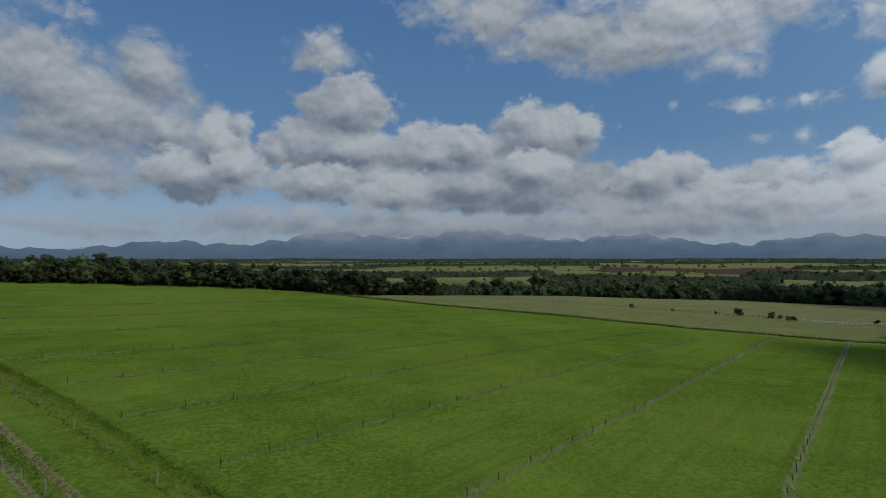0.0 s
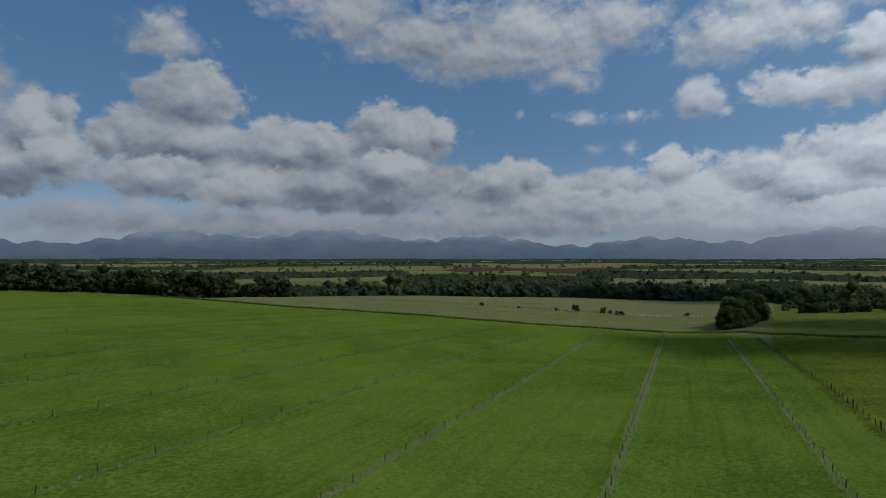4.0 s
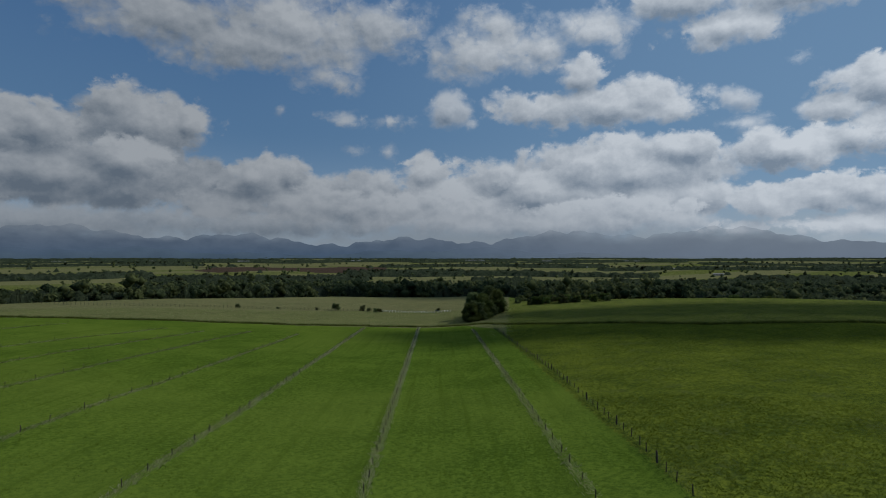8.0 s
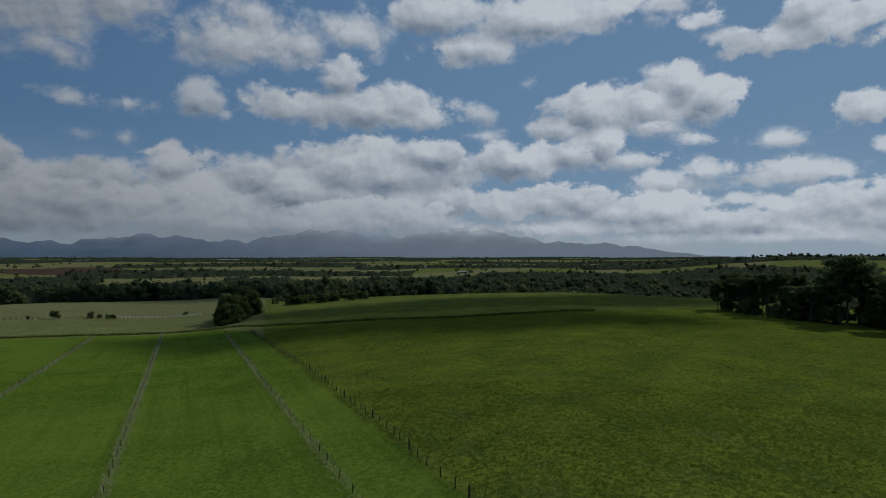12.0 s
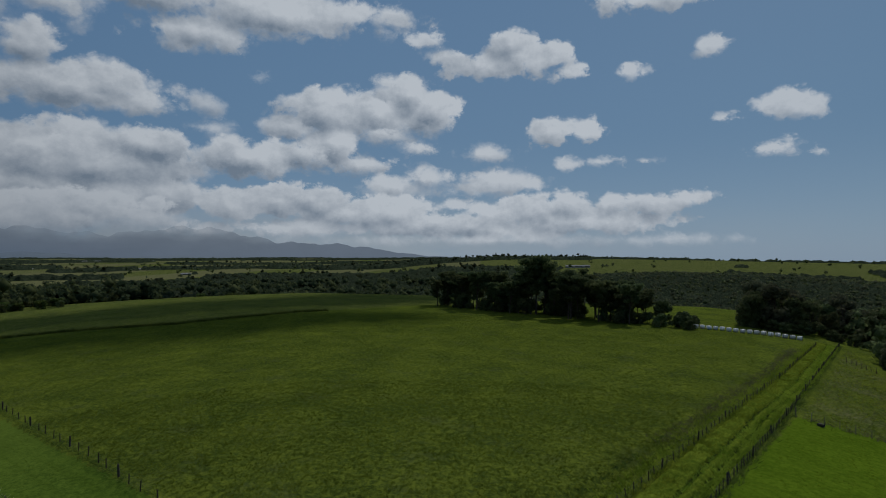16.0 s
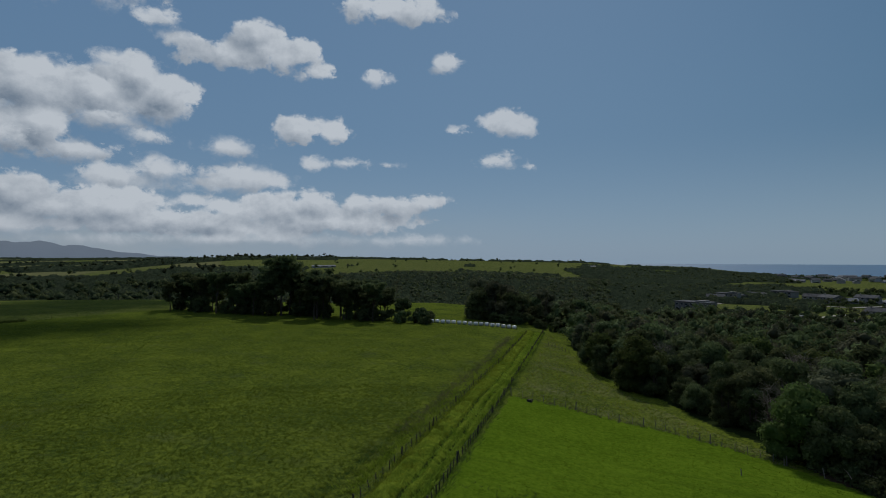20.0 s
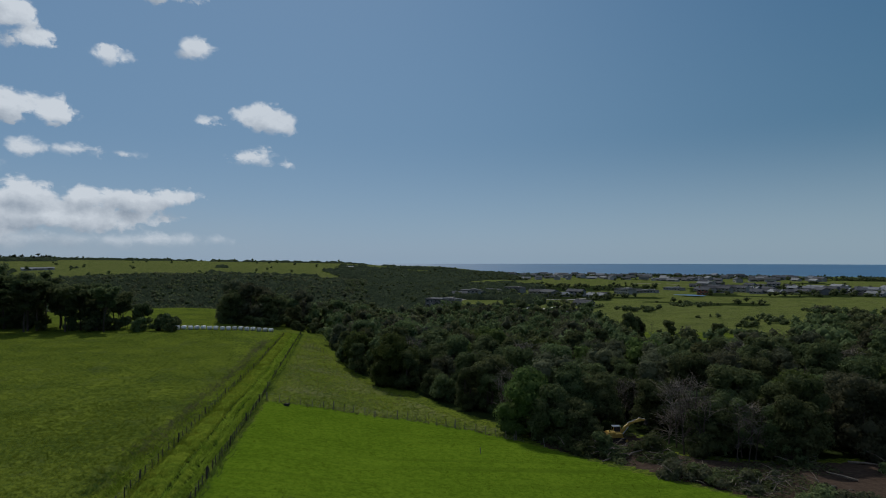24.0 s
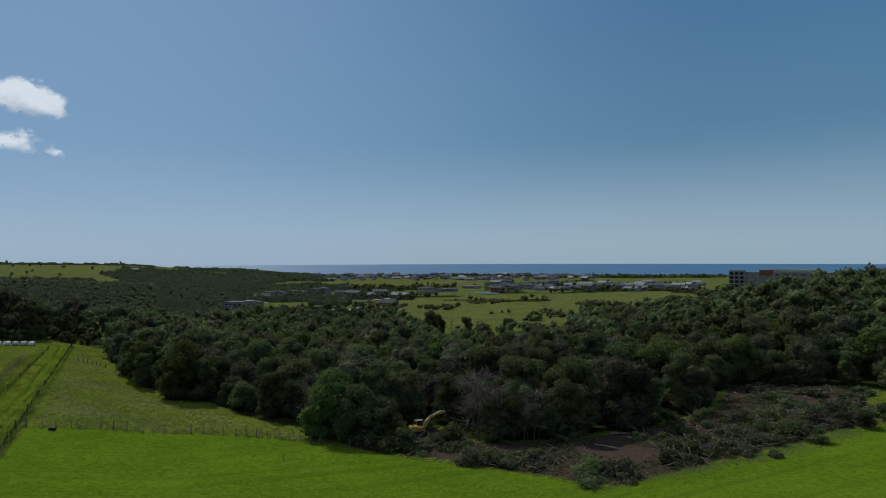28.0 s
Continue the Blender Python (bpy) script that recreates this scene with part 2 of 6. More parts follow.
def heap_clouds(behind, name, heaps, relief, amount, edge, dim=0.0, dense=1.0, full=0.80, contrast=1.0):
    """Lays one group of clouds over what lies behind it: lit on top, flat and grey below."""
    tree = cloud_field(name, heaps)

    def depth_at(vector):
        node = n.add("ShaderNodeGroup")
        node.node_tree = tree
        n.feed(node.inputs[0], vector)
        return node.outputs[0]

    fine, fall, small = RELIEF[relief]
    here, over = depth_at(both), depth_at(n.vec("ADD", both, (0.45, 1.0, 0.0)))
    body = n.math("MULTIPLY_ADD", n.math("ADD", fine, full), amount, here)
    cover = n.ramp(body, -0.15 * edge, edge)
    lit = n.math("MULTIPLY_ADD", n.math("SUBTRACT", here, over), 0.46 * contrast, 0.47 - dim)
    lit = n.math("MULTIPLY_ADD", fall, 1.1 * contrast, lit)
    lit = n.math("MULTIPLY_ADD", small, 0.8, lit)
    lit = n.math("ADD", n.ramp(body, 0.0, 1.4, 0.20, 0.0), lit, clamp=True)
    tone = n.mix(n.ramp(lit, 0.0, 1.0, 0.0, 1.0, False), (1.95, 2.55, 3.35), (5.8, 6.35, 7.0))
    tone = n.mix(grey, tone, (2.0, 2.45, 3.05))
    tone = n.vec("SCALE", tone)
    n.feed(tone.node.inputs["Scale"], glow_side)
    return n.mix(n.math("MULTIPLY", cover, dense), behind, tone)


seen = heap_clouds(blue, "soft_high_cloud", HIGH_SOFT, 0, 1.6, 2.0, -0.12, 1.0, 0.9, 0.55)
seen = heap_clouds(seen, "western_cloud", CLOUD_BACK, 1, 1.5, 1.9, -0.02, 1.0, 1.15, 0.65)
seen = heap_clouds(seen, "high_cloud", HIGH_MID, 1, 1.15, 0.9)
seen = heap_clouds(seen, "eastern_cloud", HIGH_EAST, 0, 1.05, 0.5, -0.04, 1.0, 0.74)
seen = heap_clouds(seen, "small_cloud", CLOUD_SMALL, 0, 0.85, 1.0, -0.05, 0.85)
seen = heap_clouds(seen, "fair_cloud", CLOUD_FAIR, 1, 0.85, 0.55, -0.08, 0.95, 0.68)
seen = heap_clouds(seen, "rear_bank", BANK_REAR, 0, 1.1, 0.8, 0.06, 1.0, 0.95)
seen = heap_clouds(seen, "front_bank", BANK_FRONT, 1, 1.0, 0.7, 0.02, 1.0, 0.92)
seen = heap_clouds(seen, "eastern_bank", BANK_EAST, 0, 0.85, 0.42)
seen = heap_clouds(seen, "low_bank", BANK_LOW, 1, 0.6, 0.9, 0.05, 0.85)
# broken cloud overhead and behind, added out of view as fill light
overhead = n.math("MULTIPLY", n.ramp(n.noise(ray, 3.2, 7.0, 0.55), 0.40, 0.56), n.ramp(height, 29.0, 38.0))
seen = n.mix(overhead, seen, (4.4, 4.8, 5.3))
back = n.add("ShaderNodeBackground")
n.feed(back.inputs[0], seen)
back.inputs[1].default_value = 0.10
out = n.add("ShaderNodeOutputWorld")
n.feed(out.inputs[0], back.outputs[0])

# ---- materials ----
def material(name, rough=0.8, spec=0.3):
    m = bpy.data.materials.new(name)
    m.use_nodes = True
    b = m.node_tree.nodes["Principled BSDF"]
    b.inputs["Roughness"].default_value = rough
    b.inputs["Specular IOR Level"].default_value = spec
    return m, Nodes(m.node_tree), b


def bumped(n, b, value, strength=0.5, distance=0.1):
    node = n.add("ShaderNodeBump")
    node.inputs["Strength"].default_value = strength
    node.inputs["Distance"].default_value = distance
    n.feed(node.inputs["Height"], value)
    n.feed(b.inputs["Normal"], node.outputs[0])


def mottled(name, dark, light, scale=3.0, rough=0.8, spec=0.3, bump=0.3, metal=0.0, vary=0.25, fine=6.0):
    """Two tones mixed by coarse and fine noise, a shift from object to object, and a fine relief."""
    m, n, b = material(name, rough, spec)
    where = n.add("ShaderNodeTexCoord").outputs["Object"]
    coarse, grain = n.noise(where, scale, 3.0), n.noise(where, scale * fine, 4.0, 0.6)
    tone = n.mix(n.ramp(n.math("MULTIPLY_ADD", grain, 0.5, n.math("MULTIPLY", coarse, 0.5)), 0.3, 0.7), dark, light)
    hsv = n.add("ShaderNodeHueSaturation")
    n.feed(hsv.inputs["Value"], n.ramp(n.add("ShaderNodeObjectInfo").outputs["Random"], 0, 1, 1 - vary, 1 + vary, False))
    n.feed(hsv.inputs["Color"], tone)
    n.feed(b.inputs["Base Color"], hsv.outputs[0])
    b.inputs["Metallic"].default_value = metal
    if bump:
        bumped(n, b, grain, bump, 0.05)
    return m


def foliage(name, dark, light, through=0.45):
    """Leaves: tone varies from leaf to leaf and from tree to tree, and some light comes through."""
    m, n, b = material(name, 0.8, 0.04)
    geo = n.add("ShaderNodeNewGeometry")
    info = n.add("ShaderNodeObjectInfo")
    wide = n.noise(geo.outputs["Position"], 0.12, 2.0)
    tone = n.mix(n.math("MULTIPLY_ADD", geo.outputs["Random Per Island"], 0.42, n.ramp(wide, 0.3, 0.7, 0.0, 0.5)), dark, light)
    hsv = n.add("ShaderNodeHueSaturation")
    n.feed(hsv.inputs["Hue"], n.ramp(info.outputs["Random"], 0, 1, 0.475, 0.515, False))
    n.feed(hsv.inputs["Value"], n.ramp(info.outputs["Random"], 0, 1, 0.7, 1.3, False))
    n.feed(hsv.inputs["Color"], tone)
    n.feed(b.inputs["Base Color"], hsv.outputs[0])
    clear = n.add("ShaderNodeBsdfTranslucent")
    n.feed(clear.inputs[0], hsv.outputs[0])
    blend = n.add("ShaderNodeMixShader")
    blend.inputs[0].default_value = through
    n.feed(blend.inputs[1], b.outputs[0])
    n.feed(blend.inputs[2], clear.outputs[0])
    m.node_tree.links.new(blend.outputs[0], m.node_tree.nodes["Material Output"].inputs[0])
    return m


def make_ground():
    m, n, b = material("pasture", 1.0, 0.0)
    geo = n.add("ShaderNodeNewGeometry").outputs["Position"]
    use = n.add("ShaderNodeVertexColor")
    use.layer_name = "cover"
    part_of = n.add("ShaderNodeSeparateColor")
    n.feed(part_of.inputs[0], use.outputs[0])
    dry, wood, rough_grass = part_of.outputs
    earth = use.outputs[1]
    wide, mid, fine, blade = n.noise(geo, 0.012, 3.0), n.noise(geo, 0.09, 4.0, 0.6), n.noise(geo, 1.6, 4.0, 0.65), n.noise(geo, 6.0, 3.0, 0.7)
    mottle = n.math("MULTIPLY_ADD", fine, 0.5, n.math("MULTIPLY_ADD", mid, 0.25, n.math("MULTIPLY", blade, 0.35)))
    lush = n.mix(n.ramp(mottle, 0.44, 0.66), (0.043, 0.084, 0.011), (0.109, 0.170, 0.023))
    lush = n.mix(n.ramp(wide, 0.4, 0.62, 0.0, 0.5), lush, (0.124, 0.178, 0.028))
    spot = n.add("ShaderNodeSeparateXYZ")
    n.feed(spot.inputs[0], geo)
    # the lower field has a yellower green
    lower_green = n.mix(n.ramp(mottle, 0.44, 0.66), (0.066, 0.118, 0.008), (0.114, 0.182, 0.014))
    lush = n.mix(n.ramp(spot.outputs[1], 0.0, 12.0), lower_green, lush)
    # faint wheel lines along the strips
    turned = n.add("ShaderNodeCombineXYZ")
    n.feed(turned.inputs[0], n.vec("DOT_PRODUCT", geo, (0.588 * 0.012, 0.809 * 0.012, 0)))
    n.feed(turned.inputs[1], n.vec("DOT_PRODUCT", geo, (-0.809 * 0.6, 0.588 * 0.6, 0)))
    lines = n.math("MULTIPLY_ADD", n.math("SUBTRACT", fine, 0.5), 0.35, n.noise(turned.outputs[0], 1.0, 3.0, 0.6))
    lush = n.mix(n.ramp(lines, 0.5, 0.72, 0.0, 0.42), lush, (0.046, 0.084, 0.008))
    lush = n.mix(n.ramp(n.noise(geo, 1.0, 5.0, 0.7), 0.56, 0.7, 0.0, 0.35), lush, (0.040, 0.078, 0.008))
    coarse = n.mix(n.ramp(mottle, 0.45, 0.65), (0.039, 0.064, 0.012), (0.136, 0.172, 0.023))
    coarse = n.mix(n.ramp(n.noise(geo, 0.16, 5.0, 0.7), 0.52, 0.72, 0.0, 0.5), coarse, (0.078, 0.096, 0.038))
    coarse = n.mix(n.ramp(n.noise(geo, 0.9, 4.0, 0.7), 0.55, 0.68, 0.0, 0.5), coarse, (0.030, 0.054, 0.012))
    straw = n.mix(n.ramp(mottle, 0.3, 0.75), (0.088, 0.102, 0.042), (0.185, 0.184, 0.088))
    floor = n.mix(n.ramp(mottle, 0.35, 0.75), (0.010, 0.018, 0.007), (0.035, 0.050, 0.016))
    soil = n.mix(n.ramp(mottle, 0.3, 0.75), (0.030, 0.021, 0.016), (0.085, 0.062, 0.048))
    wave = n.math("MULTIPLY", n.math("SUBTRACT", fine, 0.5), 0.7)

    def edge(weight):
        return n.ramp(n.math("ADD", weight, wave), 0.35, 0.65)

    tone = n.mix(edge(rough_grass), lush, coarse)
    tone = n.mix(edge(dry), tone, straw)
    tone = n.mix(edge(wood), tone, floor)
    tone = n.mix(edge(earth), soil, tone)
    n.feed(b.inputs["Base Color"], tone)
    bumped(n, b, n.math("MULTIPLY_ADD", blade, 0.5, fine), 0.55, 0.14)
    return m


def make_sea():
    m, n, b = material("sea_water", 0.35, 0.5)
    geo = n.add("ShaderNodeNewGeometry").outputs["Position"]
    swell = n.noise(n.vec("MULTIPLY", geo, (0.004, 0.004, 0.0)), 1.0, 5.0, 0.6)
    n.feed(b.inputs["Base Color"], n.mix(n.ramp(swell, 0.35, 0.65), (0.006, 0.080, 0.190), (0.010, 0.105, 0.235)))
    bumped(n, b, n.noise(geo, 0.15, 3.0), 0.4, 0.5)
    return m


def make_far(name, low, high, top):
    """The mountains: a backdrop seen through many miles of blue air, so it gives off that air's light."""
    m = bpy.data.materials.new(name)
    m.use_nodes = True
    n = Nodes(m.node_tree)
    n.tree.nodes.clear()
    geo = n.add("ShaderNodeNewGeometry").outputs["Position"]
    split = n.add("ShaderNodeSeparateXYZ")
    n.feed(split.inputs[0], geo)
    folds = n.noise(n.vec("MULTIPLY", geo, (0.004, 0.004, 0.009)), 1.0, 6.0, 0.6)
    # the air's haze is painted in: paler upwards and towards the east
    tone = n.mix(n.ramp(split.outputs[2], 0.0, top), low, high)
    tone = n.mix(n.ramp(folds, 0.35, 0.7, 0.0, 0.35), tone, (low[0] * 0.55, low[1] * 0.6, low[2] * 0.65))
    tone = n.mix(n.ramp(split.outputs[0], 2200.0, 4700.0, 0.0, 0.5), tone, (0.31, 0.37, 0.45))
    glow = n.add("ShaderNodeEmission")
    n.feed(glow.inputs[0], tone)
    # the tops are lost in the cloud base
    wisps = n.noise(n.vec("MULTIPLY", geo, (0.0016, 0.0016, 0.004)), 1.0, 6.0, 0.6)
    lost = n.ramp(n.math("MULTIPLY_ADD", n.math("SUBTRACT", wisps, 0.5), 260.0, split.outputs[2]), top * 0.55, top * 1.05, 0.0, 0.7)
    air = n.add("ShaderNodeBsdfTransparent")
    blend = n.add("ShaderNodeMixShader")
    n.feed(blend.inputs[0], lost)
    n.feed(blend.inputs[1], glow.outputs[0])
    n.feed(blend.inputs[2], air.outputs[0])
    out = n.add("ShaderNodeOutputMaterial")
    n.feed(out.inputs[0], blend.outputs[0])
    return m


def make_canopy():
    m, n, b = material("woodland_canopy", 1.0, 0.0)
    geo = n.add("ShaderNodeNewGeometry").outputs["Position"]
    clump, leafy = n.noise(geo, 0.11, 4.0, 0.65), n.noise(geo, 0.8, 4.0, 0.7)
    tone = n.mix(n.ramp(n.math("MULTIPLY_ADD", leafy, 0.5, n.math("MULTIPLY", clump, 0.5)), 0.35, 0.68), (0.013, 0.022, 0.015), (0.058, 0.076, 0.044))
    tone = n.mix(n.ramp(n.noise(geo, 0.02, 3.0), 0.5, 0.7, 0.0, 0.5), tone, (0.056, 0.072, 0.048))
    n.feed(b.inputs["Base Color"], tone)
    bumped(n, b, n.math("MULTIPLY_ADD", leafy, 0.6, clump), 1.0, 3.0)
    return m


def make_lane():
    """The lane's lush grass: bright where it stands, darker in the wheel ruts."""
    m, n, b = material("lane_turf", 1.0, 0.0)
    geo = n.add("ShaderNodeNewGeometry").outputs["Position"]
    mid, fine, blade = n.noise(geo, 0.35, 4.0, 0.6), n.noise(geo, 1.6, 4.0, 0.65), n.noise(geo, 7.0, 3.0, 0.7)
    mottle = n.math("MULTIPLY_ADD", fine, 0.45, n.math("MULTIPLY_ADD", mid, 0.35, n.math("MULTIPLY", blade, 0.25)))
    worn = n.add("ShaderNodeVertexColor")
    worn.layer_name = "worn"
    turf = n.mix(n.ramp(mottle, 0.36, 0.72), (0.060, 0.104, 0.010), (0.215, 0.275, 0.030))
    n.feed(b.inputs["Base Color"], n.mix(n.ramp(n.math("ADD", worn.outputs[0], n.math("MULTIPLY", n.math("SUBTRACT", fine, 0.5), 0.6)), 0.3, 0.8), turf, (0.036, 0.060, 0.014)))
    bumped(n, b, n.math("MULTIPLY_ADD", blade, 0.5, fine), 1.0, 0.3)
    return m


MAT = {
    "lane": make_lane(),
    "ground": make_ground(),
    "sea": make_sea(),
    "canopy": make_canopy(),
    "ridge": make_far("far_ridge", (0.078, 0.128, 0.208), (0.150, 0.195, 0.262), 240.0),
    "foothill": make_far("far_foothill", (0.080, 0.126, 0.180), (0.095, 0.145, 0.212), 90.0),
    "leaf": foliage("broad_leaf", (0.042, 0.064, 0.025), (0.160, 0.200, 0.084), 0.38),
    # far hillside leaves: distant haze is put into this brighter colour
    "hazed_leaf": foliage("hazed_hillside_leaf", (0.075, 0.098, 0.056), (0.200, 0.228, 0.126), 0.6),
    # darker copy of the broad leaf, with the woods' shade in its colour
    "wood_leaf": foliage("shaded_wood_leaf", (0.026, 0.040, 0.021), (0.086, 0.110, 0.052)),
    "olive": foliage("olive_leaf", (0.046, 0.066, 0.026), (0.160, 0.186, 0.080), 0.38),
    "fresh_leaf": foliage("fresh_green_leaf", (0.042, 0.070, 0.018), (0.125, 0.168, 0.050), 0.45),
    "pine": foliage("pine_needle", (0.046, 0.068, 0.030), (0.155, 0.190, 0.082), 0.55),
    "grey_leaf": foliage("grey_green_leaf", (0.054, 0.065, 0.036), (0.150, 0.158, 0.090), 0.38),
    "grass": foliage("grass_blade", (0.060, 0.112, 0.012), (0.118, 0.190, 0.022), 0.5),
    "lower_blade": foliage("lower_grass_blade", (0.058, 0.108, 0.006), (0.118, 0.186, 0.012), 0.5),
    "hay": foliage("dry_grass_blade", (0.300, 0.320, 0.170), (0.560, 0.560, 0.370), 0.5),
    "straw_blade": foliage("fallow_grass_blade", (0.110, 0.130, 0.055), (0.225, 0.230, 0.110), 0.35),
    "rough_blade": foliage("coarse_grass_blade", (0.080, 0.120, 0.014), (0.170, 0.225, 0.028), 0.6),
    "long_blade": foliage("long_grass_blade", (0.110, 0.165, 0.014), (0.280, 0.345, 0.042), 0.5),
    "dark_blade": foliage("rank_grass_blade", (0.050, 0.082, 0.016), (0.140, 0.190, 0.042), 0.45),
    "white": mottled("white_paint", (0.60, 0.60, 0.57), (0.80, 0.80, 0.78), 1.0),
    "rubber": mottled("dark_steel", (0.015, 0.014, 0.013), (0.050, 0.045, 0.040), 2.0),
    "yellow": mottled("yellow_paint", (0.420, 0.260, 0.045), (0.580, 0.390, 0.085), 1.2, 0.45, 0.5, 0.1),
    "steel": mottled("polished_steel", (0.35, 0.35, 0.36), (0.55, 0.55, 0.56), 2.0, 0.3, 0.5, 0.0, 0.9),
    "dark_glass": mottled("dark_window_glass", (0.015, 0.018, 0.022), (0.040, 0.046, 0.052), 0.5, 0.12, 0.6, 0.0),
    "concrete": mottled("concrete", (0.260, 0.250, 0.235), (0.400, 0.385, 0.360), 0.4),
    "plaster": mottled("grey_plaster", (0.160, 0.157, 0.152), (0.280, 0.272, 0.260), 0.3),
    "pale_wall": mottled("pale_wall", (0.220, 0.217, 0.210), (0.380, 0.373, 0.360), 0.3),
    "dark_wall": mottled("dark_boards", (0.035, 0.035, 0.038), (0.080, 0.078, 0.076), 0.8),
    "slate": mottled("slate_roof", (0.050, 0.053, 0.060), (0.115, 0.119, 0.128), 0.5, 0.9, 0.1),
    "pale_roof": mottled("pale_metal_roof", (0.170, 0.178, 0.190), (0.290, 0.300, 0.312), 0.3, 0.85, 0.15),
    "brick_red": mottled("red_brick", (0.200, 0.065, 0.045), (0.320, 0.110, 0.080), 0.6),
    "pale_road": mottled("pale_gravel", (0.300, 0.280, 0.240), (0.460, 0.430, 0.380), 0.15),
    "cloud": mottled("cloud_white", (0.86, 0.86, 0.86), (0.94, 0.94, 0.94), 0.01, 1.0, 0.0, 0.0),
    "bark": mottled("bark", (0.035, 0.026, 0.020), (0.110, 0.085, 0.065), 1.5),
    "dead": mottled("dead_wood", (0.080, 0.066, 0.052), (0.215, 0.180, 0.140), 1.5),
    "post": mottled("weathered_post", (0.020, 0.017, 0.014), (0.070, 0.060, 0.048), 4.0),
    "pale_post": mottled("pale_post", (0.120, 0.110, 0.092), (0.250, 0.230, 0.190), 4.0),
    "wire": mottled("galvanised_wire", (0.07, 0.07, 0.065), (0.13, 0.13, 0.12), 8.0, 0.6, 0.3, 0.0, 0.2),
    "wrap": mottled("bale_wrap", (0.60, 0.59, 0.56), (0.78, 0.77, 0.74), 2.0, 0.35, 0.5, 0.3),
}

# ---- the lie of the land ----
def polar(az, r):
    return r * math.sin(radians(az)), r * math.cos(radians(az))


def smooth(a, b, v):
    v = np.clip((v - a) / (b - a), 0, 1)
    return v * v * (3 - 2 * v)


TILT_AZ = [-60, -37, -8, 7, 20, 35, 45, 55, 62, 71, 89, 108, 115, 125, 145, 165, 187, 215, 300]
TILT = [.02, .023, .0015, -.012, -.028, -.036, -.022, -.006, .002, .008, .003, -.004, -.012, -.045, -.064, -.05, -.022, 0, .02]
_az = np.arange(-60, 301, 1.0)
_soft = np.exp(-np.linspace(-2, 2, 11) ** 2)
_tilt = np.convolve(np.pad(np.interp(_az, TILT_AZ, TILT), 5, mode="edge"), _soft / _soft.sum(), "valid")
_reach = np.interp(_az, [-60, -8, 10, 42, 60, 120, 190, 300], [420, 400, 275, 275, 360, 360, 400, 420])
_brink = np.interp(_az, [-60, -37, -20, -8, 0, 11, 26, 41, 45, 53, 62, 71, 83, 89, 97, 108, 116, 124, 300],
                   [440, 420, 400, 352, 385, 430, 478, 470, 400, 378, 350, 332, 318, 300, 290, 300, 290, 330, 340])


def waves(x, y, scale):
    """Gentle rolling of the land, from a few crossed sines."""
    x, y = x / scale, y / scale
    return (np.sin(x * 1.3 + 0.7 * np.sin(y * 0.9 + 1.0)) + np.sin(y * 1.7 + 0.8 * np.sin(x * 1.1 + 2.0)) + 0.6 * np.sin(2.3 * x - 1.9 * y + 0.5)) / 2.6


def height_at(x, y):
    x, y = np.asarray(x, float), np.asarray(y, float)
    r = np.hypot(x, y)
    az = (np.degrees(np.arctan2(x, y)) + 60) % 360 - 60
    tilt, hold, brink = (np.interp(az, _az, table) for table in (_tilt, _reach, _brink))
    near = tilt * np.minimum(r, hold) + 0.12 * waves(x, y, 9.0) * smooth(20, 60, r)
    # woods climb to a rise beyond the clearing
    near = near + 13.5 * smooth(161, 186, az) * (1 - smooth(205, 230, az)) * smooth(130, 290, r)
    plain = -24 + 42 * (r - 600) / 4000 + 4.0 * waves(x, y, 330.0) * smooth(600, 1500, r)
    top = np.interp(az, [70, 80, 92, 104, 112, 122, 130], [10, 15, 19, 14, 9, 2, -6])
    shelf = np.interp(az, [70, 85, 95, 104, 112, 120, 130], [-10, -12, -11, -12, -16, -20, -26])
    hill = -52 + (52 + shelf) * smooth(480, 1000, r) + (top - shelf) * smooth(950, 1850, r) + 8 * waves(x, y, 130.0) * smooth(420, 700, r) * (1 - smooth(1100, 1700, r))
    hill = hill - (top + 70) * smooth(2050, 2900, r) * smooth(100, 112, az)
    ridge = np.interp(az, [118, 125, 131, 135, 139], [34, 28, 23, 10, 0]) * np.exp(-((r - 1720) / 330) ** 2)
    coast = ridge - 17 - 0.0085 * (np.minimum(r, 1700) - 420) + 1.8 * waves(x, y, 120.0) * smooth(420, 600, r) - 30 * smooth(1700, 1900, r)
    far = plain + (hill - plain) * smooth(76, 90, az)
    far = far + (coast - far) * smooth(122, 132, az)
    far = far + (plain - far) * smooth(215, 260, az)
    over = smooth(brink, brink + np.where(az > 123, 120, 150), r)
    return near + (far - near) * over


def z_at(x, y):
    return float(height_at(x, y))


def part(name, mesh, mat, parent=None, label=""):
    """Links a bmesh or a mesh as one object under a thing or a part."""
    if isinstance(mesh, bmesh.types.BMesh):
        data = bpy.data.meshes.new(name)
        mesh.to_mesh(data)
        mesh.free()
    else:
        data = mesh
    if not data.materials:
        data.materials.append(MAT[mat] if isinstance(mat, str) else mat)
    ob = new(name, data)
    ob.parent = parent
    return tagged(ob, label) if label else ob


def raw_mesh(name, verts, faces):
    """A mesh from arrays of corners and of faces that all have the same number of corners."""
    data = bpy.data.meshes.new(name)
    verts, faces = np.asarray(verts, np.float32), np.asarray(faces, np.int32)
    k = faces.shape[1]
    data.vertices.add(len(verts))
    data.vertices.foreach_set("co", verts.ravel())
    data.loops.add(faces.size)
    data.loops.foreach_set("vertex_index", faces.ravel())
    data.polygons.add(len(faces))
    data.polygons.foreach_set("loop_start", np.arange(len(faces), dtype=np.int32) * k)
    data.update(calc_edges=True)
    return data


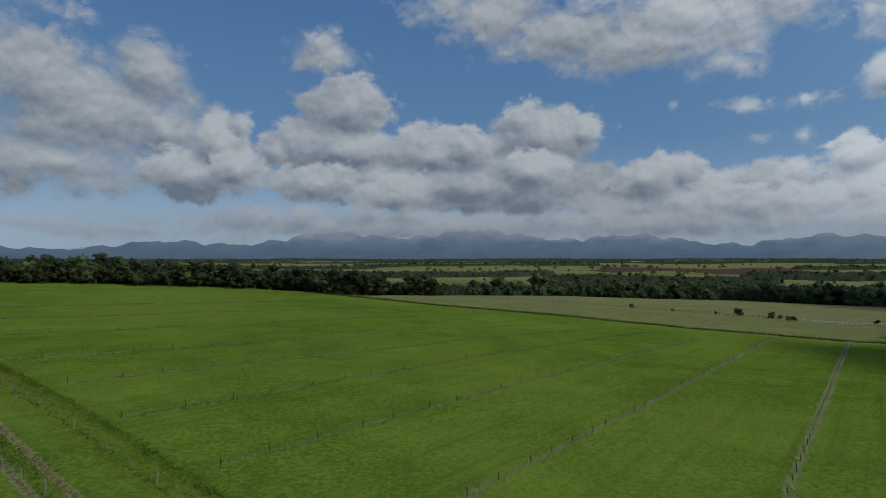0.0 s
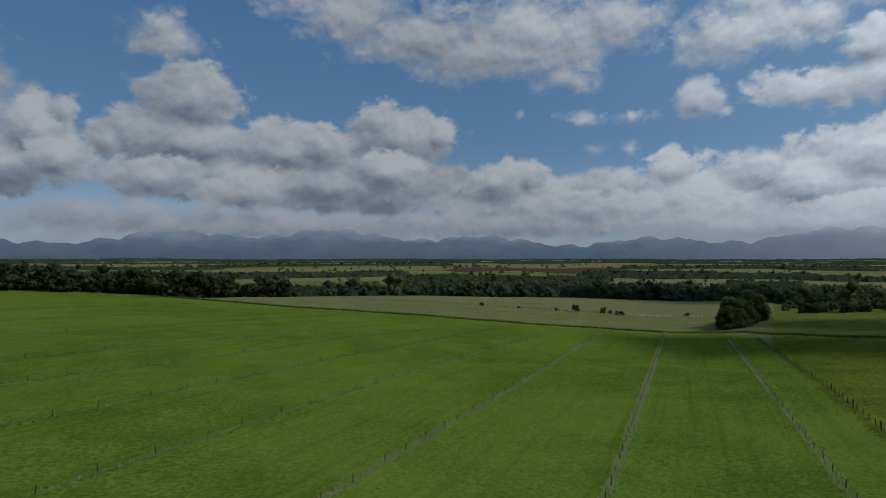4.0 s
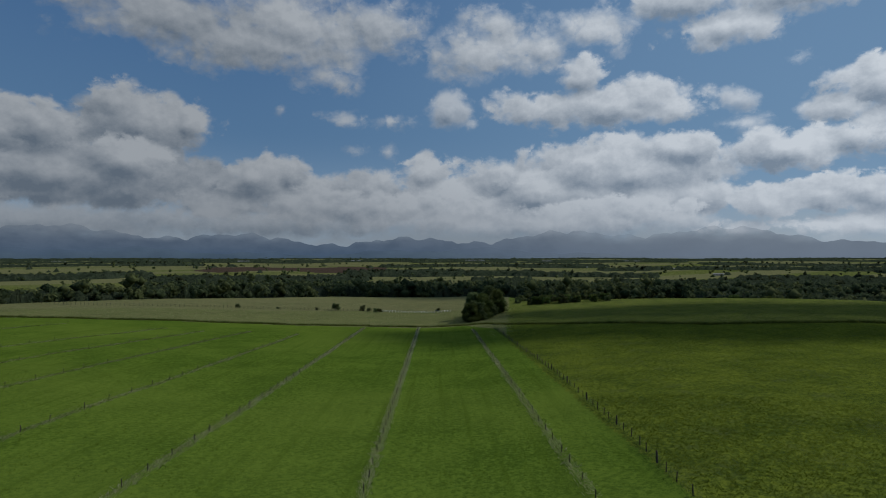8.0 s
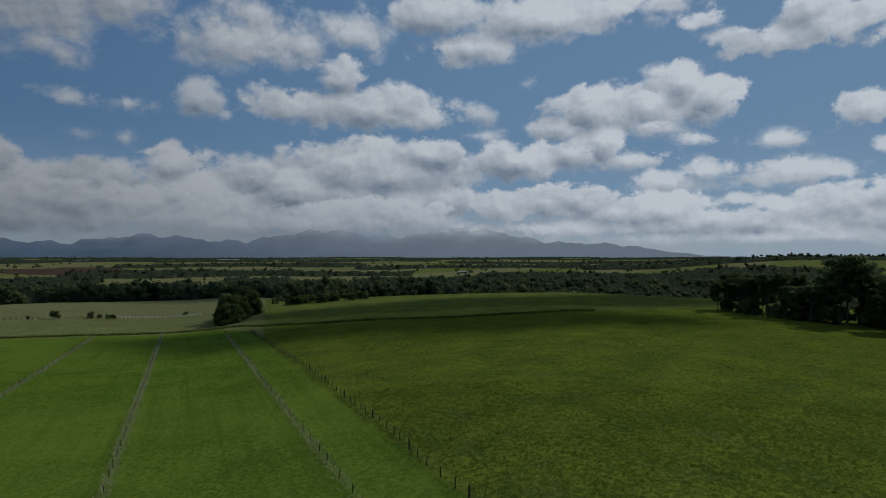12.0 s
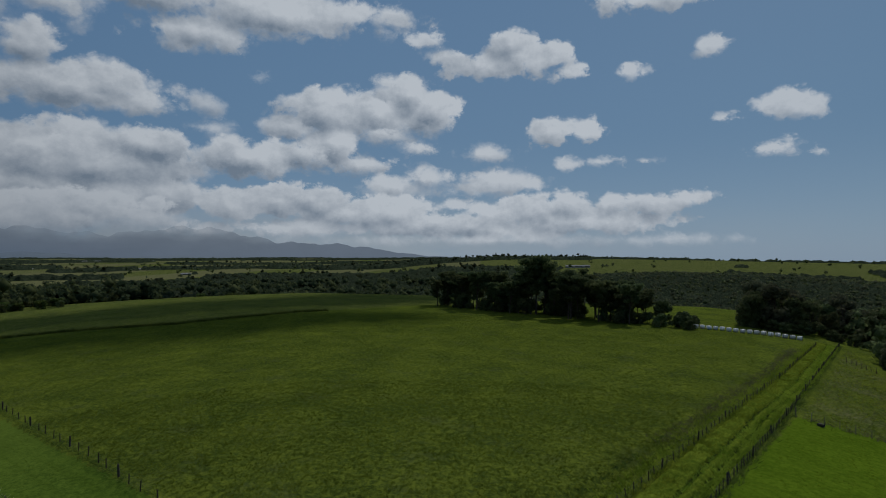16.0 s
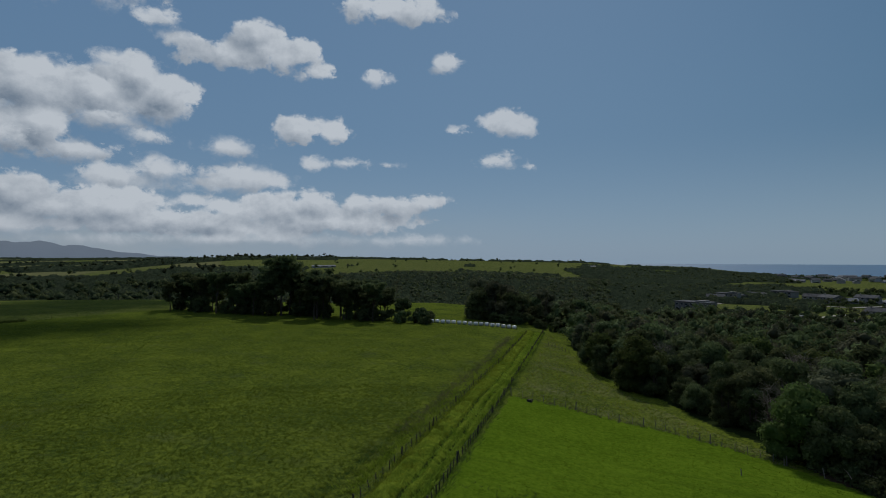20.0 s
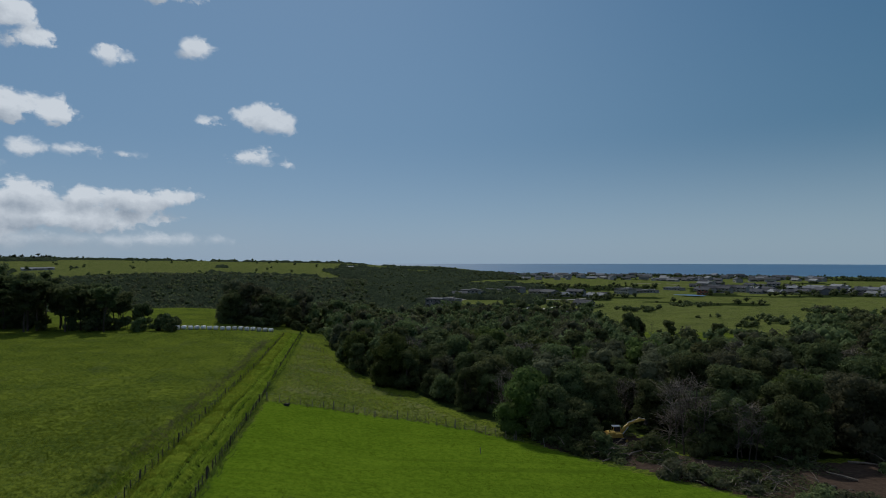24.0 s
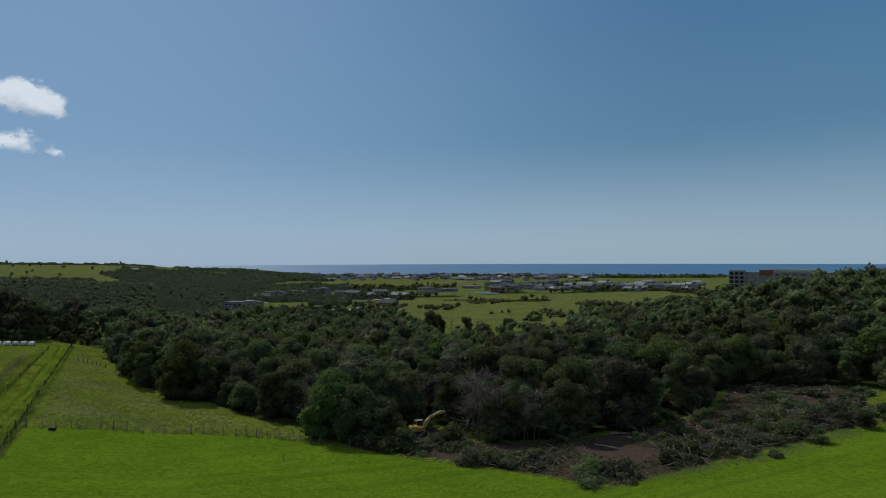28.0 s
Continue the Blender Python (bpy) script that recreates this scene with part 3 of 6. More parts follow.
def inside(px, py, corners):
    """Which points lie in the outline."""
    hit = np.zeros(np.shape(px), bool)
    for (ax, ay), (bx, by) in zip(corners, corners[1:] + corners[:1]):
        cross = ((ay > py) != (by > py)) & (px < (bx - ax) * (py - ay) / (by - ay + 1e-12) + ax)
        hit ^= cross
    return hit


def line_gap(px, py, points):
    """How far each point lies from a run of straight pieces."""
    best = np.full(np.shape(px), 1e9)
    for (ax, ay), (bx, by) in zip(points, points[1:]):
        dx, dy = bx - ax, by - ay
        u = np.clip(((px - ax) * dx + (py - ay) * dy) / (dx * dx + dy * dy), 0, 1)
        best = np.minimum(best, np.hypot(px - ax - u * dx, py - ay - u * dy))
    return best


# plan of the fields
STRIPS = [[(-172, 182), (-48, 306)], [(-143, 155), (-12, 286)], [(-117, 129), (20, 266)], [(-90, 103), (50, 243)], [(-60, 95), (61, 232)], [(-41, 77), (78, 231)], [(-23, 61), (91, 216)], [(-8, 42), (129, 233)], [(14, 32), (154, 227)], [(30, 16), (157, 192)]]
POST_LINE = [(38, 12), (54, 34.6), (63, 45.6), (96, 90), (161, 183)]
LANE_L, LANE_R = [(30, 5), (54.5, -10.5), (71.9, -21.7), (91.2, -34.2), (124, -55.6), (178, -88.5)], [(30, -2.8), (52.7, -16.8), (94, -43), (188, -100)]
CROSS = [(92, -43), (89.6, -46), (87, -50.5), (78, -60.4), (66.5, -65), (58.5, -67)]
LEFT_FENCE = [(-90, 112), (-65, 90), (-48.8, 76.3), (-36.3, 64.5), (-25.1, 54.7), (0, 32)]
CREASE = [(44, 1.0), (56.3, -6.9), (66.8, -13.9), (77.1, -20.6), (95.8, -34.0)]
DITCH = [(-90, 116), (-76.6, 103.5), (-55.5, 86), (-32.7, 65), (-21, 54), (5, 30)]
RUTS = [[(-85, 101), (-53, 72), (-42, 61.8), (-32, 52.7), (-5, 28)], [(-80, 93), (-44.8, 60.7), (-36.8, 53.4), (-10, 29)]]
FIELD_END = [(-70, 352), (-45, 333), (0, 300), (92, 266), (130, 243), (160, 222), (176, 205), (176, 190), (186, 135), (188, 106), (203, 92), (223, 66), (262, 30)]
WOOD_EDGE = [(182, -108), (150, -90), (118, -78), (99, -78), (80, -73), (62, -72), (57, -80), (53, -86), (47, -85), (44, -78.5), (36, -81), (29, -85), (26, -89.5), (22, -94.5), (17, -102), (12.5, -110), (12.5, -134), (-12, -139), (-40, -120), (-90, -150), (-300, -260), (-200, -420), (230, -420), (330, -220), (255, -132)]
CLEARING = [(60, -70), (54, -67.5), (44.5, -69), (30, -68), (17, -67), (7.5, -81), (0, -92), (-8, -106), (-13, -139), (11, -142), (11, -110), (15.5, -101), (20.5, -93.5), (25, -88), (29, -83), (36, -79.5), (43, -77), (47, -83), (53, -84.5), (66, -76)]


def green_slope(x, y):
    """The open grass slope beyond the near wood."""
    az, r = np.degrees(np.arctan2(x, y)), np.hypot(x, y)
    return (az > 145.5 + 0.02 * (400 - r)) & (az < 163 - 0.01 * (400 - r)) & (r > 232 + 10 * waves(x, y, 12.0))


def coast_wood(x, y):
    """Where scrub and gardens cover the slope towards the sea."""
    az, r = np.degrees(np.arctan2(x, y)), np.hypot(x, y)
    az = np.where(az < -60, az + 360, az)
    d = r * (1 + 0.04 * waves(x, y, 45.0))
    lumps = waves(x, y, 30.0) + 0.7 * waves(x + 90, y, 75.0)
    w = (az > 122) & (az < 138.5) & (d > 660) & (d < 960)
    w |= (az > 122) & (az < 131) & (d > 380) & (d < 960)
    w |= (az > 126) & (az < 141) & (d > 500) & (d < 600) & (lumps > -0.3)
    w |= (d > 380) & (d < 445) & (az < 143)
    w |= (az > 138) & (az < 151) & (d > 770) & (d < 880)
    w |= (az > 141) & (az < 147) & (d > 570) & (d < 700) & (lumps > -0.4)
    w |= (az > 150) & (az < 160) & (d > 540) & (d < 570) & (lumps > -0.2)
    w |= (az > 155) & (d > 690) & (d < 745) & (lumps > -0.5)
    w |= (az > 154) & (d > 745) & (d < 1000) & (lumps > 0.15)
    w |= (lumps > 1.0) & (d > 470)
    w |= (az > 124) & (az < 139) & (d > 1150) & (d < 1480)
    w |= (d > 1350) & (d < 1600) & (lumps > -0.3)
    return w & (az > 121) & (az < 200)


def build_ground():
    az = np.concatenate([np.arange(-60, -40, 1.0), np.arange(-40, 192, 0.36), np.arange(192, 300, 2.0)])
    r = [0.0, 0.002, 4.0, 12.0]
    while r[-1] < 4900:
        r.append(r[-1] + (6 if r[-1] < 36 else max(0.9, r[-1] * 0.011) if r[-1] < 330 else r[-1] * 0.02))
    r[-1] = 4900
    r = np.array(r[1:])
    A, R = np.meshgrid(np.radians(az), r)
    x, y = R * np.sin(A) + np.where(R < 0.01, 0.6, 0.0), R * np.cos(A)
    z = height_at(x, y)
    for rut in RUTS + [DITCH, CREASE]:
        z = z - (0.5 if rut is DITCH else 0.3) * np.exp(-(line_gap(x, y, rut) / 0.75) ** 2)
    for line in STRIPS + [LANE_R, LANE_L, POST_LINE]:
        z = z + 0.16 * np.exp(-(line_gap(x, y, line) / 0.9) ** 2)
    na = len(az)
    i = np.arange(len(r) - 1)[:, None] * na + np.arange(na)[None, :]
    j = np.roll(i, -1, axis=1)
    quads = np.stack([i, i + na, j + na, j], -1).reshape(-1, 4)
    verts = np.stack([x, y, z], -1).reshape(-1, 3)
    data = raw_mesh("ground", verts, quads)
    data.polygons.foreach_set("use_smooth", np.ones(len(quads), bool))
    # what grows where
    deg = np.degrees(A)
    deg = (deg + 60) % 360 - 60
    strips = inside(x, y, [(-90, 118), (-30, 62), (0, 33), (38, 12), (54, 34.6), (161, 183), (167, 211), (130, 238), (92, 264), (0, 298), (-45, 335), (-80, 352), (-330, 420), (-300, 150)])
    lower = inside(x, y, [(30, -3), (53, -17), (92, -43), (87, -51), (78, -61), (66, -66), (54, -67), (30, -67), (17, -66), (7, -80), (0, -91), (-9, -107), (-40, -118), (-140, -120), (-60, 0)])
    dry = ((deg > -9.5) & (deg < 42.5) & ~strips & (R > 180) & (R < 520)) * np.where(R < 356, 0.56, 0.95)
    hillside = (deg > 41) & (deg < 92) & (R > 100)
    upper = hillside & ~inside(x, y, [(0, 0), (161, 183), (176, 190), (186, 135), (188, 106), (203, 92), (223, 66), (262, 30), (262, -60), (40, -30)])
    rough_g = (~strips & ~lower & (R < 420) & (dry < 0.5)).astype(float)
    dry = np.maximum(dry, upper * 0.43)
    slope = inside(x, y, [(93, -44), (186, -101), (150, -88), (118, -76), (80, -70), (60, -70), (60, -68), (79, -61), (88, -51)])
    dry = np.where(slope, 0.40 + 0.10 * waves(x, y, 4.0), dry)
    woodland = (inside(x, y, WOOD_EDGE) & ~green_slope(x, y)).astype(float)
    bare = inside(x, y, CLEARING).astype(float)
    for rut in RUTS:
        worn = np.exp(-(line_gap(x, y, rut) / 0.55) ** 4)
        bare, dry = np.maximum(bare, 0.5 * worn), np.maximum(dry, worn)
    rough_g = np.where(inside(x, y, [(30, 4), (54.5, -11.3), (178, -87), (188, -99), (94, -42), (52.7, -16), (30, -2)]), 0.25, rough_g)
    rough_g = np.where(inside(x, y, [(-95, 116), (-30, 63), (6, 31), (-10, 18), (-120, 100)]), 0.35, rough_g)
    # the country beyond: woods in the valleys, fields on the rises
    valley = far_wood(deg, R, x, y)
    beyond = R > np.interp(deg, _az, _brink) + 25
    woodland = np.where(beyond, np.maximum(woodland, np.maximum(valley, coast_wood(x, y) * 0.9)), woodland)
    # open far fields get a trace of floor tone, dulled in place of haze
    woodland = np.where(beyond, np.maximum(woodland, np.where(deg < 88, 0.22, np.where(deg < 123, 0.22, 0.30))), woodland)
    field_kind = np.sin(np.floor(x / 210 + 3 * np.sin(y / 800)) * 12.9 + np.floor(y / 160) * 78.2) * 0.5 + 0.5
    # straw tone: partly differing crops, partly distant haze put into the colour
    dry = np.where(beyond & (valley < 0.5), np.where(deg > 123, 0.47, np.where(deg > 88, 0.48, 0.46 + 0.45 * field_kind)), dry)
    plough = (deg > 15 + 3 * waves(x, y, 150.0)) & (deg < 31) & (R > 1480) & (R < 2150) & (waves(x, y, 190.0) > -0.55)
    bare = np.where(plough & (valley < 0.5), 0.9, bare)
    rough_g = np.where(beyond, 0.7, rough_g)
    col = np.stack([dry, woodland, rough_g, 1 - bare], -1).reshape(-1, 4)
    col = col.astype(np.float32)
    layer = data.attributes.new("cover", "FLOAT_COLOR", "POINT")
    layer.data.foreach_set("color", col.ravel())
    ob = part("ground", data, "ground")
    tagged(ob, "rolling green pasture and farmland reaching the horizon", "ground", kind="structure")


def far_wood(deg, r, x, y):
    """Where the distant country is wooded, 0 to 1, by heading and distance, with uneven edges."""
    d = r * (1 + 0.025 * waves(x, y, 70.0) + 0.05 * waves(x + 500, y, 260.0))
    w = np.zeros(np.shape(r), bool)

    def band(a0, a1, r0, r1):
        return (deg > a0 + 2 * waves(x, y, 180.0)) & (deg < a1 + 2 * waves(y, x, 180.0)) & (d > r0) & (d < r1)

    for a0, a1, r0, r1 in ((-60, -13, 300, 1000), (-13, 9, 300, 760), (9, 29, 300, 1180), (29, 39, 300, 860), (39, 62, 300, 1000), (62, 96, 300, 1260),
                           (-60, -20, 1500, 1680), (-20, 10, 1300, 1450), (28, 46, 1300, 1520), (44, 58, 1300, 1380), (74, 100, 1620, 1960), (-44, -6, 2100, 2220), (-8, 16, 2330, 2450), (30, 52, 2050, 2180),
                           (52, 74, 1800, 1900), (-60, 60, 2900, 3020), (-60, 96, 3500, 3700), (-60, 96, 4100, 4300), (60, 92, 2450, 2650),
                           (88, 124, 290, 1020), (120, 131, 1180, 1480), (108, 119, 1290, 1312), (123, 133, 800, 1450), (86, 130, 1820, 1860)):
        w |= band(a0, a1, r0, r1)
    ragged = waves(x + 70, y - 30, 26.0) + 0.8 * waves(x, y, 90.0)
    w &= ~((ragged > 1.05) & (r > 950))
    w |= (ragged > 1.42) & (r > 950) & (deg < 128)
    bright = ((deg > -12) & (deg < 9) & (d > 770) & (d < 1290)) | ((deg > 29.5) & (deg < 38) & (d > 870) & (d < 1290)) | ((deg > 45) & (deg < 52) & (d > 880) & (d < 1290)) | ((deg > 105) & (deg < 116.5) & (r < 330))
    return np.where(bright, 0.0, w.astype(float))


build_ground()


def build_lane():
    """The grassy lane between its two fences, with a pair of wheel ruts and tussocks."""
    line = [(28, 2.5), (53.6, -13.4), (93, -38.6), (124, -58.4), (183, -94)]
    u = np.arange(0, 182, 0.6)
    run = np.concatenate([[0], np.cumsum([math.dist(a, b) for a, b in zip(line, line[1:])])])
    cx, cy = np.interp(u, run, [p[0] for p in line]), np.interp(u, run, [p[1] for p in line])
    gx, gy = np.gradient(cx), np.gradient(cy)
    length = np.hypot(gx, gy)
    v = np.linspace(-2.7, 2.7, 37)
    wander = 0.22 * np.sin(u / 9.0) + 0.12 * np.sin(u / 3.7 + 1)
    V, U = np.meshgrid(v, u)
    x = cx[:, None] - V * (gy / length)[:, None]
    y = cy[:, None] + V * (gx / length)[:, None]
    rnd = np.random.RandomState(12)
    ruts = sum(np.exp(-((V - c - wander[:, None]) / 0.3) ** 2) for c in (-1.55, -0.15))
    lumps = 0.15 * waves(x, y, 0.7) + 0.17 * waves(y + 30, x, 1.6) + 0.05 * rnd.normal(size=x.shape)
    rise = 0.34 + lumps * (1 - 0.7 * np.clip(ruts, 0, 1)) - 0.5 * ruts
    z = height_at(x, y) + 0.16 + rise * (1 - smooth(2.0, 2.7, np.abs(V))) - 0.55 * smooth(2.3, 2.7, np.abs(V))
    na = len(v)
    i = (np.arange(len(u) - 1)[:, None] * na + np.arange(na - 1)[None, :])
    quads = np.stack([i, i + 1, i + na + 1, i + na], -1).reshape(-1, 4)
    data = raw_mesh("lane", np.stack([x, y, z], -1).reshape(-1, 3), quads)
    data.polygons.foreach_set("use_smooth", np.ones(len(quads), bool))
    tint = np.repeat(np.clip(ruts, 0, 1).reshape(-1, 1), 4, 1).astype(np.float32)
    data.attributes.new("worn", "FLOAT_COLOR", "POINT").data.foreach_set("color", tint.ravel())
    tagged(part("lane", data, "lane"), "grassy farm lane with two wheel ruts between fences", "lane", kind="structure")


build_lane()


def build_sea():
    az = np.arange(96, 232, 1.0)
    rings = np.array([1500, 2300, 3200, 4100, 4950.0])
    A, R = np.meshgrid(np.radians(az), rings)
    verts = np.stack([R * np.sin(A), R * np.cos(A), np.full(A.shape, -37.5)], -1).reshape(-1, 3)
    na = len(az)
    i = (np.arange(len(rings) - 1)[:, None] * na + np.arange(na - 1)[None, :])
    quads = np.stack([i, i + na, i + na + 1, i + 1], -1).reshape(-1, 4)
    tagged(part("sea", raw_mesh("sea", verts, quads), "sea"), "deep blue sea under the horizon", "sea", kind="structure")


build_sea()


def build_ridge(name, r, mat, crest, label):
    az = np.arange(-75, 100, 0.2)
    rows = 10
    tops = crest(az)
    A, U = np.meshgrid(az, np.linspace(0, 1, rows))
    rr = r - 60 * (1 - U) + 14 * np.sin(A * 3.1 + 5 * U)
    zz = -60 + (tops[None, :] + 60) * U
    verts = np.stack([rr * np.sin(np.radians(A)), rr * np.cos(np.radians(A)), zz], -1).reshape(-1, 3)
    na = len(az)
    i = (np.arange(rows - 1)[:, None] * na + np.arange(na - 1)[None, :])
    quads = np.stack([i, i + na, i + na + 1, i + 1], -1).reshape(-1, 4)
    tagged(part(name, raw_mesh(name, verts, quads), mat), label, "mountains", kind="structure")


def crest_high(az):
    z = 165 + 36 * np.sin(az * 0.11 + 1.5) + 30 * np.sin(az * 0.43) + 16 * np.abs(np.sin(az * 0.9 + 0.6)) * 1.5 + 7 * np.sin(az * 2.7 + 1) + 3 * np.sin(az * 6.1)
    return z * (1 - smooth(62, 92, az)) * (0.55 + 0.45 * smooth(-45, -10, az)) + 10


def crest_low(az):
    z = 55 + 22 * np.sin(az * 0.19 + 0.4) + 14 * np.sin(az * 0.61 + 2) + 5 * np.sin(az * 2.2)
    return z * (1 - smooth(40, 75, az)) + 18


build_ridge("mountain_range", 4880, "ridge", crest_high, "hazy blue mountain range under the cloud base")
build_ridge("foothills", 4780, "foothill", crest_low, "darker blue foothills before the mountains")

# ---- trees ----
def tube(points, radii, sides=5):
    """A bent, tapered limb: corners and faces."""
    verts, faces = [], []
    for k, (p, rad) in enumerate(zip(points, radii)):
        p = Vector(p)
        way = (Vector(points[min(k + 1, len(points) - 1)]) - Vector(points[max(k - 1, 0)])).normalized()
        side = way.cross(Vector((0.3, 1, 0.1))).normalized()
        other = way.cross(side)
        for s in range(sides):
            a = 2 * math.pi * s / sides
            verts.append(p + rad * (math.cos(a) * side + math.sin(a) * other))
        if k:
            for s in range(sides):
                a, b = (k - 1) * sides + s, (k - 1) * sides + (s + 1) % sides
                faces.append((a, b, b + sides, a + sides))
    return verts, faces


def limbs_mesh(name, limbs, sides=5):
    verts, faces = [], []
    for points, radii in limbs:
        v, f = tube(points, radii, sides)
        faces += [tuple(i + len(verts) for i in q) for q in f]
        verts += v
    data = bpy.data.meshes.new(name)
    data.from_pydata(verts, [], faces)
    return data


BALL = [(0, 0, 1), (0.894, 0, 0.447), (0.276, 0.851, 0.447), (-0.724, 0.526, 0.447), (-0.724, -0.526, 0.447), (0.276, -0.851, 0.447),
        (0.724, 0.526, -0.447), (-0.276, 0.851, -0.447), (-0.894, 0, -0.447), (-0.276, -0.851, -0.447), (0.724, -0.526, -0.447), (0, 0, -1)]
BALL_FACES = [(0, 1, 2), (0, 2, 3), (0, 3, 4), (0, 4, 5), (0, 5, 1), (1, 6, 2), (2, 7, 3), (3, 8, 4), (4, 9, 5), (5, 10, 1),
              (6, 7, 2), (7, 8, 3), (8, 9, 4), (9, 10, 5), (10, 6, 1), (11, 7, 6), (11, 8, 7), (11, 9, 8), (11, 10, 9), (11, 6, 10)]


OCTA = [(0, 0, 1), (1, 0, 0), (0, 1, 0), (-1, 0, 0), (0, -1, 0), (0, 0, -1)]
OCTA_FACES = [(0, 1, 2), (0, 2, 3), (0, 3, 4), (0, 4, 1), (5, 2, 1), (5, 3, 2), (5, 4, 3), (5, 1, 4)]


def leaf_cards(rnd, centres, radii, count, size, flat=1.0, core=0.0, plain=False):
    """Leaf sprays on the skins of several uneven balls, turned mostly outwards, and inside each ball a small knot of denser leaf."""
    k = rnd.choice(len(centres), count, p=radii ** 2 / (radii ** 2).sum())
    way = rnd.normal(size=(count, 3))
    way[:, 2] = way[:, 2] * 0.8 + 0.25
    way /= np.linalg.norm(way, axis=1)[:, None]
    c = centres[k] + way * (radii[k] * rnd.uniform(0.75, 1.15, count))[:, None] * np.array([1, 1, flat])
    nrm = way + rnd.normal(size=(count, 3)) * 0.7 + np.array([0, 0, 0.3])
    nrm /= np.linalg.norm(nrm, axis=1)[:, None]
    side = np.cross(nrm, rnd.normal(size=(count, 3)))
    side /= np.linalg.norm(side, axis=1)[:, None]
    up = np.cross(nrm, side)
    s = size * rnd.uniform(0.6, 1.4, count)[:, None]
    tri = np.stack([c - side * s * 0.6 - up * s * 0.3, c + side * s * 0.6 - up * s * rnd.uniform(0.1, 0.5, count)[:, None], c + up * s * rnd.uniform(0.5, 0.9, count)[:, None] + nrm * s * 0.15], 1).reshape(-1, 3)
    faces = np.arange(count * 3).reshape(-1, 3)
    if core:
        ball, skin = (np.array(OCTA), OCTA_FACES) if plain else (np.array(BALL), BALL_FACES)
        lump = ball[None] * rnd.uniform(0.75, 1.15, (len(centres), len(ball), 1)) * (radii * core)[:, None, None] * np.array([1, 1, flat])
        knots = (centres[:, None] + lump).reshape(-1, 3)
        more = (np.array(skin)[None] + len(ball) * np.arange(len(centres))[:, None, None]).reshape(-1, 3) + len(tri)
        tri, faces = np.vstack([tri, knots]), np.vstack([faces, more])
    return tri, faces


def crown_balls(rnd, tall, wide, base, count, shape="round"):
    """Ball centres and sizes that fill out a crown."""
    u = rnd.uniform(0, 1, count)
    a = rnd.uniform(0, 2 * math.pi, count)
    if shape == "umbrella":
        low = rnd.uniform(0, 1, count) ** 1.3
        zc = tall - 1.0 - (tall - base) * low * 0.85
        rad = wide * 0.5 * np.sqrt(u) * (1.0 - 0.45 * low)
        size = rnd.uniform(0.13, 0.22, count) * wide
    else:
        h = rnd.uniform(0.04, 0.9, count)
        rad = wide * 0.5 * np.sqrt(np.clip(1 - (h * 1.2 - 0.3) ** 2 * 1.35, 0.06, 1)) * (0.35 + 0.5 * u ** 0.5) * rnd.uniform(0.8, 1.15, count)
        zc = base + (tall - base) * h
        size = rnd.uniform(0.11, 0.21, count) * wide
    return np.stack([rad * np.cos(a), rad * np.sin(a), zc], -1), size


def tree_model(name, seed, tall, wide, base, balls, leaves, leaf, mat, shape="round", stems=1):
    """One tree at the origin: an Empty with a trunk and a crown."""
    rnd = np.random.RandomState(seed)
    root = new(name)
    c, s = crown_balls(rnd, tall, wide, base, balls, shape)
    limbs = []
    for k in range(stems):
        lean = rnd.normal(size=2) * wide * 0.05
        foot = rnd.normal(size=2) * 0.25 * stems
        thick = (0.016 if shape == "umbrella" else 0.026) * tall / stems ** 0.5
        fork = (foot[0] + lean[0], foot[1] + lean[1], base + (tall - base) * 0.3)
        limbs.append(([(foot[0], foot[1], -0.4), (foot[0] * 1.1, foot[1] * 1.1, base * 0.5), fork, (fork[0] * 1.4, fork[1] * 1.4, tall * 0.86)], [thick * 1.25, thick * 0.9, thick * 0.65, thick * 0.15]))
        for q in rnd.choice(balls, min(balls, 7 if shape == "umbrella" else 5), replace=False):
            t = rnd.uniform(0.3, 0.95)
            start = Vector((foot[0], foot[1], base * 0.5)).lerp(Vector(fork), t)
            end = Vector(c[q])
            mid = start.lerp(end, 0.55) + Vector((0, 0, -0.06 * wide))
            limbs.append(([start, mid, end], [thick * 0.45, thick * 0.3, thick * 0.08]))
    part("trunk", limbs_mesh(name + "_trunk", limbs), "bark", root)
    if mat == "dead":
        twigs = []
        for q in range(balls):
            for _ in range(9):
                way = Vector(rnd.normal(size=3)) * s[q] * 1.3
                way.z = abs(way.z) * 0.8
                start = Vector(c[q]) + Vector(rnd.normal(size=3)) * 0.3
                twigs.append(([start, start + way * 0.55 + Vector((0, 0, 0.1)), start + way], [0.035, 0.025, 0.01]))
        part("bare_crown", limbs_mesh("bare_crown", twigs, 3), mat, root)
        return root
    v, f = leaf_cards(rnd, c, s, leaves, leaf, 0.55 if shape == "umbrella" else 0.9, 0.0 if mat == "dead" else 0.8)
    part("crown", raw_mesh(name + "_crown", v, f), mat, root)
    return root


def plant(model, x, y, size=1.0, turn=0.0, sink=0.0, wide=None):
    m = pose(x, y, z_at(x, y) - sink, 0, 0, turn) @ Matrix.Diagonal((wide or size, wide or size, size, 1))
    ob = copy_thing(model, m)
    ob.matrix_basis = m
    return ob


